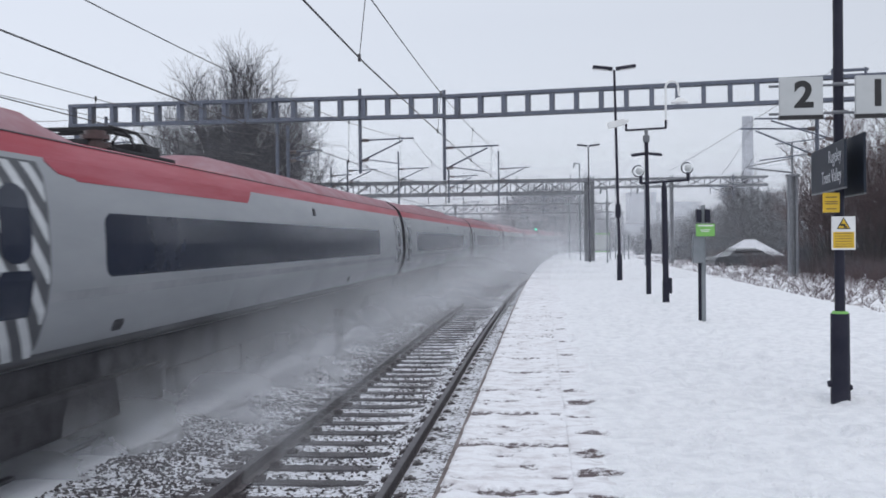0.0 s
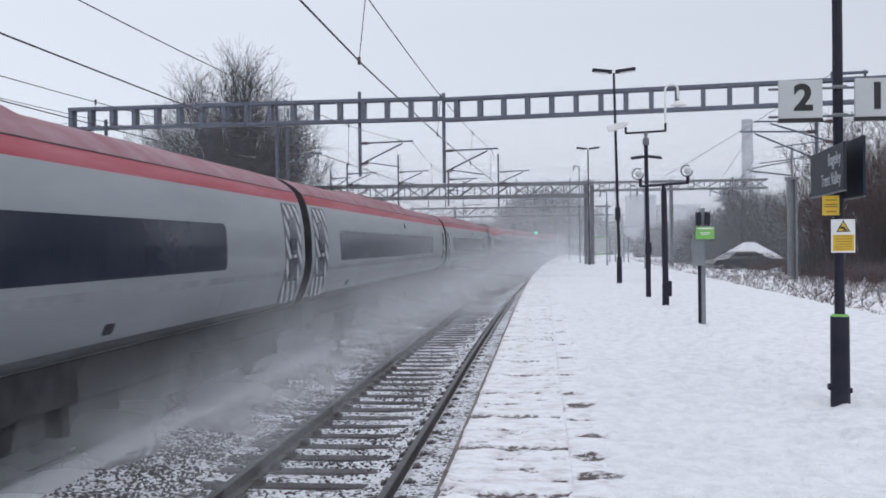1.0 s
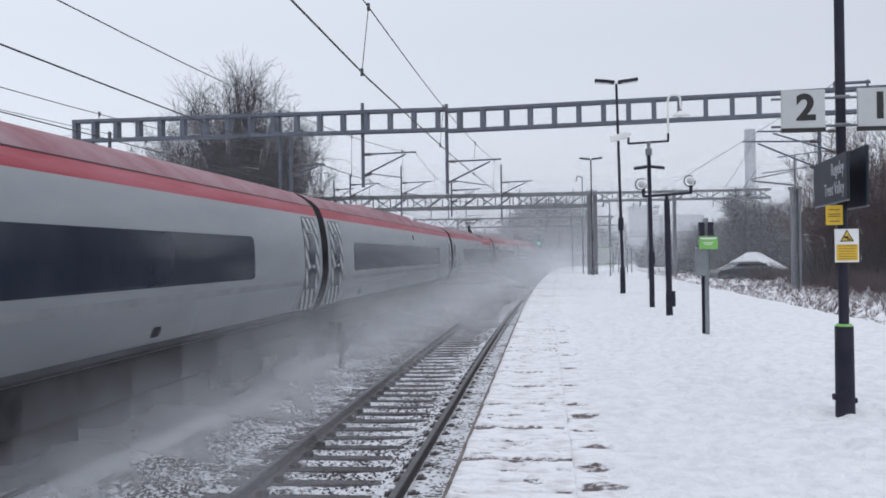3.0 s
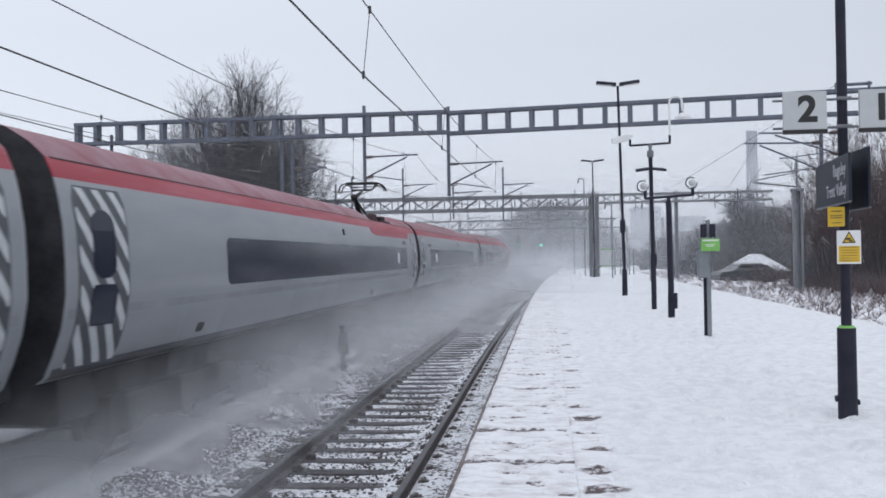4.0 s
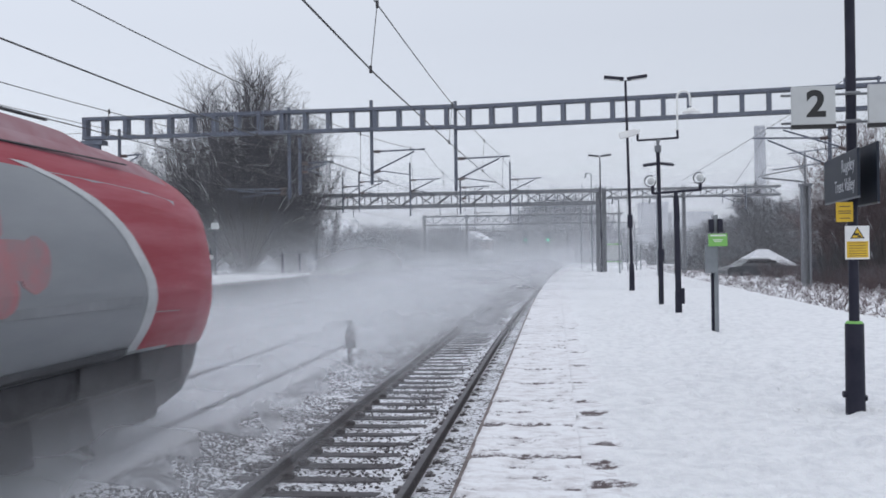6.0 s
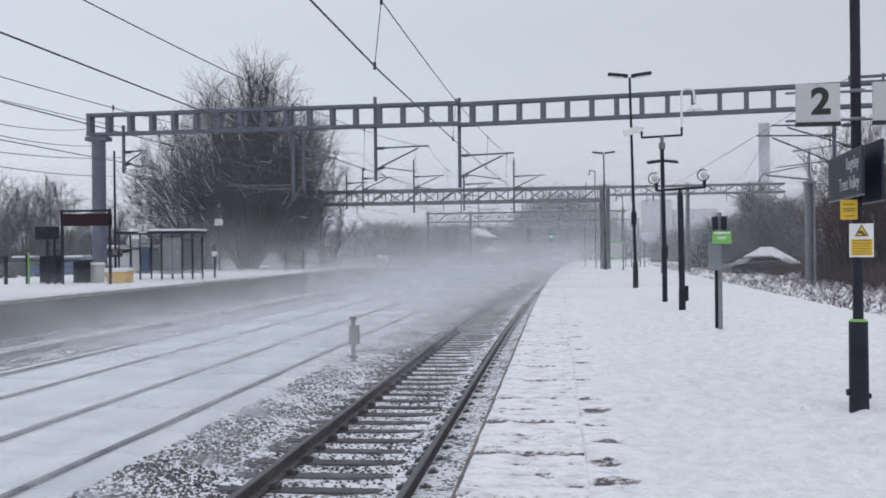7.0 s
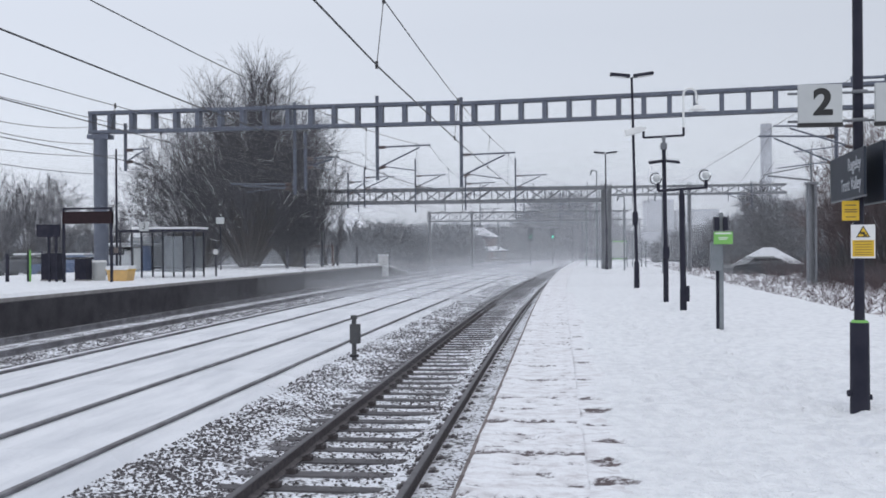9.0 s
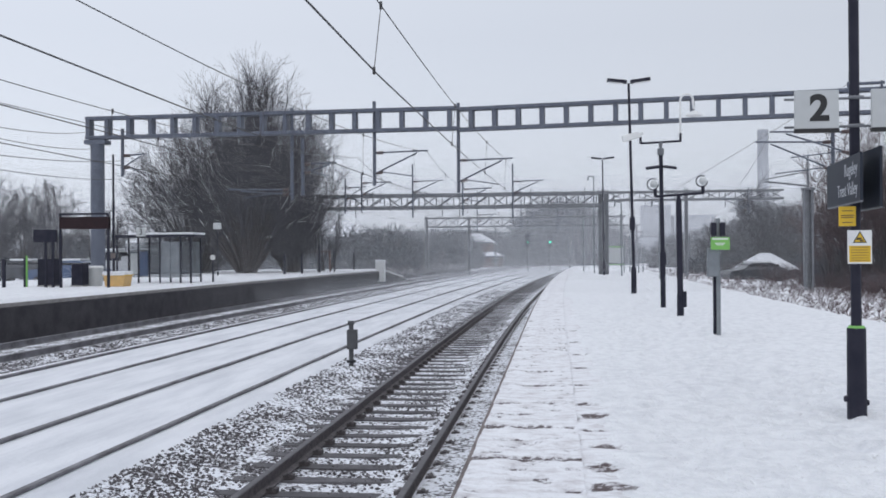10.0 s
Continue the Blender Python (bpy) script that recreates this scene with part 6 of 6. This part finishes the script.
for k in range(6):
    # snow lying on a sleeper, ragged at its rim
    v, f = [], []
    nx, ny = 14, 4
    for i in range(nx + 1):
        for j in range(ny + 1):
            x = -0.6 + 1.2 * i / nx
            y = -0.1 + 0.2 * j / ny
            h = 0.02 * noise.noise((x * 7 + 9 * k, y * 9, k)) - 0.012
            v.append((x, y, -0.155 + h))
    for i in range(nx):
        for j in range(ny):
            a = i * (ny + 1) + j
            f.append((a, a + 1, a + ny + 2, a + ny + 1))
    me = bpy.data.meshes.new("snow_patch")
    me.from_pydata(v, [], f)
    me.materials.append(SNOW_TRACK)
    capm.append(me)
for k in range(-16, 150):
    y = 3.6 + 0.62 * k
    s = new("sleeper", variants[k % 5])
    s.parent = near_track
    ang = -math.atan(7.2e-4 * max(0, y - 18))
    s.matrix_local = Matrix.Translation((T1 + bend(y), y + rng.gauss(0, 0.012), -0.012)) @ Matrix.Rotation(ang + rng.gauss(0, 0.006), 4, "Z")
    if y < 40:
        for x in (-0.865, -0.64, 0.64, 0.865):
            c = new("rail_clip", clip)
            c.parent = s
            c.location = (x, 0, 0)
    if y < 60:
        c = new("snow_patch", capm[rng.randrange(6)])
        c.parent = s

# ---- loose ballast stones ----
def stones(seed, count, x0, x1, y0, y1, name, smin, smax, zf, dense=2.0):
    rng = random.Random(seed)
    v, f = [], []
    for _ in range(count):
        u = rng.random()
        y = y0 * (y1 / y0) ** u
        x = rng.uniform(x0, x1)
        if noise.noise((x * 1.3, y * 0.9, 5)) < rng.uniform(-0.6, 0.2):
            continue
        s = rng.uniform(smin, smax)
        c = Vector((x + bend(y), y, zf(x)))
        i0 = len(v)
        for d in ((1, 0, 0), (-1, 0, 0), (0, 1, 0), (0, -1, 0), (0, 0, 0.8), (0, 0, -0.6)):
            a = rng.uniform(0.6, 1.2)
            p = Vector(d) * s * a + Vector((rng.gauss(0, 0.3), rng.gauss(0, 0.3), rng.gauss(0, 0.15))) * s
            v.append(tuple(c + p))
        for a, b in ((0, 2), (2, 1), (1, 3), (3, 0)):
            f.append((i0 + a, i0 + b, i0 + 4))
            f.append((i0 + b, i0 + a, i0 + 5))
    o = link(name, v, f, STONE)
    return tagged(o, "dark angular ballast stones poking through snow", "ballast", kind="stuff")


def bed_z(x):
    return float(np.interp(x, [c[0] for c in cols], [c[1] for c in cols])) + 0.004


stones(5, 21000, -4.5, -3.05, 4, 60, "ballast", 0.011, 0.028, bed_z)
stones(6, 6500, -2.9, -1.45, 4, 45, "ballast", 0.010, 0.026, bed_z)
stones(7, 1500, -1.35, -0.75, 4, 40, "ballast", 0.008, 0.02, bed_z)
stones(8, 5000, -11.2, -10.3, 14, 60, "ballast", 0.015, 0.035, bed_z)

# ---- coping stones along the platform edge, each with its lying snow ----
coping_row = empty("coping_row", Matrix(), "pale coping stones along the platform edge, snow between the joints", "coping", kind="structure")
slab = bpy.data.meshes.new("coping_stone")
bm = B((0, 0.75, -0.594, 0.594, -0.14, -0.022), bevel=0.012)
bm.to_mesh(slab)
bm.free()
slab.materials.append(COPING)
caps = []
for k in range(22):
    v, f, idx = [], [], []
    nx, ny = 26, 44
    bare = []
    for i in range(nx + 1):
        for j in range(ny + 1):
            x = 0.014 + 0.77 * i / nx
            y = -0.6 + 1.2 * j / ny
            rim = 0.6 - abs(y) + 0.02 * noise.noise((x * 9, 0.37 * k, 8.8))
            n1 = noise.noise((x * 3.4 + 13.37 * k, y * 7.5 + 0.71 * k, 2.3)) + 0.6 * noise.noise((x * 11 + 5.63 * k, y * 17, 4.4))
            line = 0.075 * max(0.0, 0.55 + 1.1 * noise.noise((x * 3.7 + 3.37 * k, 0.43, 1.7 * k)) + 0.5 * noise.noise((x * 14, y * 5, 1.1 * k)))
            spot = noise.noise((x * 4.2 + 1.71 * k, y * 8 + 3.3 * k, 6.4)) + 0.35 * noise.noise((x * 15, y * 26, 2.4 + k)) + 0.25 * max(0.0, x - 0.45)
            gone = max(min(1.0, max(0.0, 0.55 + (line - rim) / 0.05)), min(1.0, max(0.0, 0.5 + (spot - 0.5) * 3)) * 0.9)
            bare.append(0.26 + gone * 0.55)
            h = 0.012 + 0.016 * n1 - (0.05 if i == 0 else 0.0) - 0.03 * gone
            v.append((x, y, max(h - 0.012, -0.0195) if i else max(h - 0.012, -0.085)))
    for i in range(nx):
        for j in range(ny):
            a = i * (ny + 1) + j
            f.append((a, a + ny + 1, a + ny + 2, a + 1))
    me = bpy.data.meshes.new("snow_cover")
    me.from_pydata(v, [], f)
    me.polygons.foreach_set("use_smooth", [True] * len(me.polygons))
    me.materials.append(SNOW_DIRT)
    set_wear(me, bare)
    caps.append(me)
rng = random.Random(3)
for k in range(-12, 90):
    y = 2.3 + 1.2 * k
    s = new("coping_stone", slab)
    s.parent = coping_row
    s.matrix_local = Matrix.Translation((EDGE + bend(y), y, PLAT_Z - 0.005)) @ Matrix.Rotation(-math.atan(7.2e-4 * max(0, y - 18)), 4, "Z")
    c = new("snow_cover", caps[rng.randrange(22)])
    c.parent = s
    c.location = (0, 0, 0.003)


# ---- snow blown up by the train: soft drifting clouds that settle afterwards; sheets for air haze ----
scene.cycles.transparent_max_bounces = 48


def mist_mat(name, strength, scale, low=0.35, high=0.72, top=0.25):
    m = bpy.data.materials.new(name)
    m.use_nodes = True
    nt = m.node_tree
    nt.nodes.clear()
    nn = nt.nodes.new

    def math_(op, a, b=None, c=None):
        n_ = nn("ShaderNodeMath")
        n_.operation = op
        for i, v in enumerate((a, b, c)):
            if v is None:
                continue
            if isinstance(v, (int, float)):
                n_.inputs[i].default_value = v
            else:
                nt.links.new(v, n_.inputs[i])
        return n_.outputs[0]

    def smooth(v, a, b):
        r = nn("ShaderNodeMapRange")
        r.interpolation_type = "SMOOTHSTEP"
        r.inputs["From Min"].default_value, r.inputs["From Max"].default_value = a, b
        nt.links.new(v, r.inputs["Value"])
        return r.outputs[0]
    co = nn("ShaderNodeTexCoord")
    oi = nn("ShaderNodeObjectInfo")
    sep = nn("ShaderNodeSeparateXYZ")
    nt.links.new(co.outputs["Object"], sep.inputs[0])
    shift = nn("ShaderNodeVectorMath")
    shift.operation = "MULTIPLY_ADD"
    shift.inputs[1].default_value = (1, 1, 1)
    comb = nn("ShaderNodeCombineXYZ")
    for i, k in enumerate((37.0, 91.0, 53.0)):
        nt.links.new(math_("MULTIPLY", oi.outputs["Random"], k), comb.inputs[i])
    nt.links.new(co.outputs["Object"], shift.inputs[0])
    nt.links.new(comb.outputs[0], shift.inputs[2])
    n1 = nn("ShaderNodeTexNoise")
    n1.inputs["Scale"].default_value, n1.inputs["Detail"].default_value, n1.inputs["Roughness"].default_value = scale, 5, 0.55
    nt.links.new(shift.outputs[0], n1.inputs["Vector"])
    fx = math_("SUBTRACT", 1.0, smooth(math_("ABSOLUTE", sep.outputs[0]), 0.35, 1.0))
    zz = math_("MULTIPLY_ADD", math_("SUBTRACT", n1.outputs["Fac"], 0.5), 0.5, sep.outputs[2])
    fz = math_("SUBTRACT", 1.0, smooth(zz, top, 0.95))
    fe = math_("SUBTRACT", 1.0, smooth(sep.outputs[2], 0.8, 1.0))
    cloud = smooth(n1.outputs["Fac"], low, high)
    a = math_("MULTIPLY", math_("MULTIPLY", fx, fz), math_("MULTIPLY", cloud, fe))
    a = math_("MULTIPLY", a, strength)
    dif, trl, tra, mix1, mix2, out = nn("ShaderNodeBsdfDiffuse"), nn("ShaderNodeBsdfTranslucent"), nn("ShaderNodeBsdfTransparent"), nn("ShaderNodeMixShader"), nn("ShaderNodeMixShader"), nn("ShaderNodeOutputMaterial")
    for s in (dif, trl):
        s.inputs["Color"].default_value = (0.78, 0.80, 0.84, 1)
    mix1.inputs[0].default_value = 0.5
    nt.links.new(dif.outputs[0], mix1.inputs[1])
    nt.links.new(trl.outputs[0], mix1.inputs[2])
    nt.links.new(a, mix2.inputs[0])
    nt.links.new(tra.outputs[0], mix2.inputs[1])
    nt.links.new(mix1.outputs[0], mix2.inputs[2])
    nt.links.new(mix2.outputs[0], out.inputs[0])
    return m


SPRAY = mist_mat("blown_snow_spray", 0.42, 1.2, low=0.18, high=0.75, top=0.2)
CLOUD = mist_mat("blown_snow_cloud", 0.61, 1.3, low=0.25, high=0.8, top=0.2)
HAZE = mist_mat("air_haze_sheet", 0.175, 1.1, low=-0.2, high=0.9, top=0.45)


def mist_mesh(material, k):
    v, f = [], []
    nx, nz = 12, 6
    for i in range(nx + 1):
        for j in range(nz + 1):
            x, z = -1 + 2 * i / nx, -0.12 + 1.12 * j / nz
            v.append((x, 0.35 * noise.noise((x * 1.3 + 7 * k, z * 1.1, k)) - 0.25 * x * x, z))
    for i in range(nx):
        for j in range(nz):
            a = i * (nz + 1) + j
            f.append((a, a + nz + 1, a + nz + 2, a + 1))
    me = bpy.data.meshes.new("blown_snow")
    me.from_pydata(v, [], f)
    me.polygons.foreach_set("use_smooth", [True] * len(me.polygons))
    me.materials.append(material)
    return me


SPRAY_ME = [mist_mesh(SPRAY, k) for k in range(3)]
CLOUD_ME = [mist_mesh(CLOUD, k + 5) for k in range(3)]
THIN = mist_mat("thin_snow_haze", 0.05, 1.1, low=-0.2, high=0.9, top=0.45)
THIN_ME = mist_mesh(THIN, 14)
HAZE_ME = [mist_mesh(HAZE, k + 9) for k in range(2)]
mists = []
rng = random.Random(77)


def mist(me, x, y, w, h, label, drift, sink):
    o = tagged(new("snow_cloud", me), label, "blown snow", "clouds of blown snow")
    o.scale = (w, min(w, 2.0), h)
    o.location = (x, y, 0)
    mists.append((o, x, y, drift, sink, rng.uniform(-12, 12)))


# low spray beside the wheels
y = 8.8
while y < 190:
    mist(SPRAY_ME[rng.randrange(3)], -4.25 + bend(y) + rng.uniform(-0.3, 0.3), y, 2.5 + 0.012 * y, (1.0 if y < 13 else 1.75) + 0.012 * y + rng.uniform(-0.2, 0.4), "low white spray of powder snow beside the train", -0.5, (6.0, 1.9 + 0.02 * y))
    y *= 1.11
# taller clouds hanging over the far lines behind the train
y = 24.0
while y < 230:
    mist(CLOUD_ME[rng.randrange(3)], -6.5 + bend(y) + rng.uniform(-1, 1), y, 8.5 + 0.02 * y, 2.0 + 0.017 * y + rng.uniform(-0.3, 0.5), "tall drifting cloud of powder snow over the tracks", -1.0, (6.8, 2.3 if y < 45 else 1.1 + 0.010 * y))
    y *= 1.19
# low wake over the far lines, hidden by the train until it has passed
y = 9.0
while y < 90:
    mist(SPRAY_ME[rng.randrange(3)], -9.6 + bend(y) + rng.uniform(-0.6, 0.6), y, 5.2, 1.25 + 0.012 * y + rng.uniform(-0.2, 0.3), "low wake of powder snow blowing over the far tracks", -0.6, (6.6, 1.7 + 0.02 * y))
    y *= 1.17
# thin snow clouds beyond the far platform
for y, x, w, h in ((49, -13.0, 8.5, 6), (54.5, -14.5, 9.5, 6), (63.5, -13, 19, 6), (75, -13, 26, 7)):
    mist(CLOUD_ME[rng.randrange(3)], x, y, w, h, "thin snow cloud hanging beyond the far platform", 0.0, (6.4, 0.62 * h))
# upright translucent sheets added to imitate the air's haze over distance
for y, x, w, h in ((77.6, 25, 21, 8.5), (79.4, 27, 22, 9), (84, 0, 90, 9), (100, 5, 120, 12), (120, 10, 150, 16), (160, 15, 190, 22), (230, 30, 260, 34), (420, 60, 520, 70)):
    mist(HAZE_ME[rng.randrange(2)], x, y, w, h, "thin sheet standing in for grey air haze in the distance", 0.0, None)

for y, x, w, h in ((34, -12, 40, 11), (49, -8, 60, 14), (66, -4, 80, 14)):
    mist(THIN_ME, x, y, w, h, "very thin veil of drifting snow", 0.0, None)


def mist_rows(x, y, drift, sink, turn):
    rows = []
    for k in range(11):
        t = 1.0 * k
        if sink is None:
            rows.append((t, pose(x + 0.25 * t, y, 0)))
            continue
        s = max(0.0, t - sink[0]) / (10 - sink[0])
        rows.append((t, pose(x - 2.6 * s + 0.12 * math.sin(t * 1.7 + y), y + drift * min(t, 7), -sink[1] * s, 0, 0, turn)))
    return rows


# ---- everything that moves ----
def motions():
    for i, c in coaches.items():
        walk(c, [(0.5 * k, coach_pose(i, 0.5 * k)) for k in range(21)])
    for o, x, y, drift, sink, turn in mists:
        walk(o, mist_rows(x, y, drift, sink, turn))


motions()
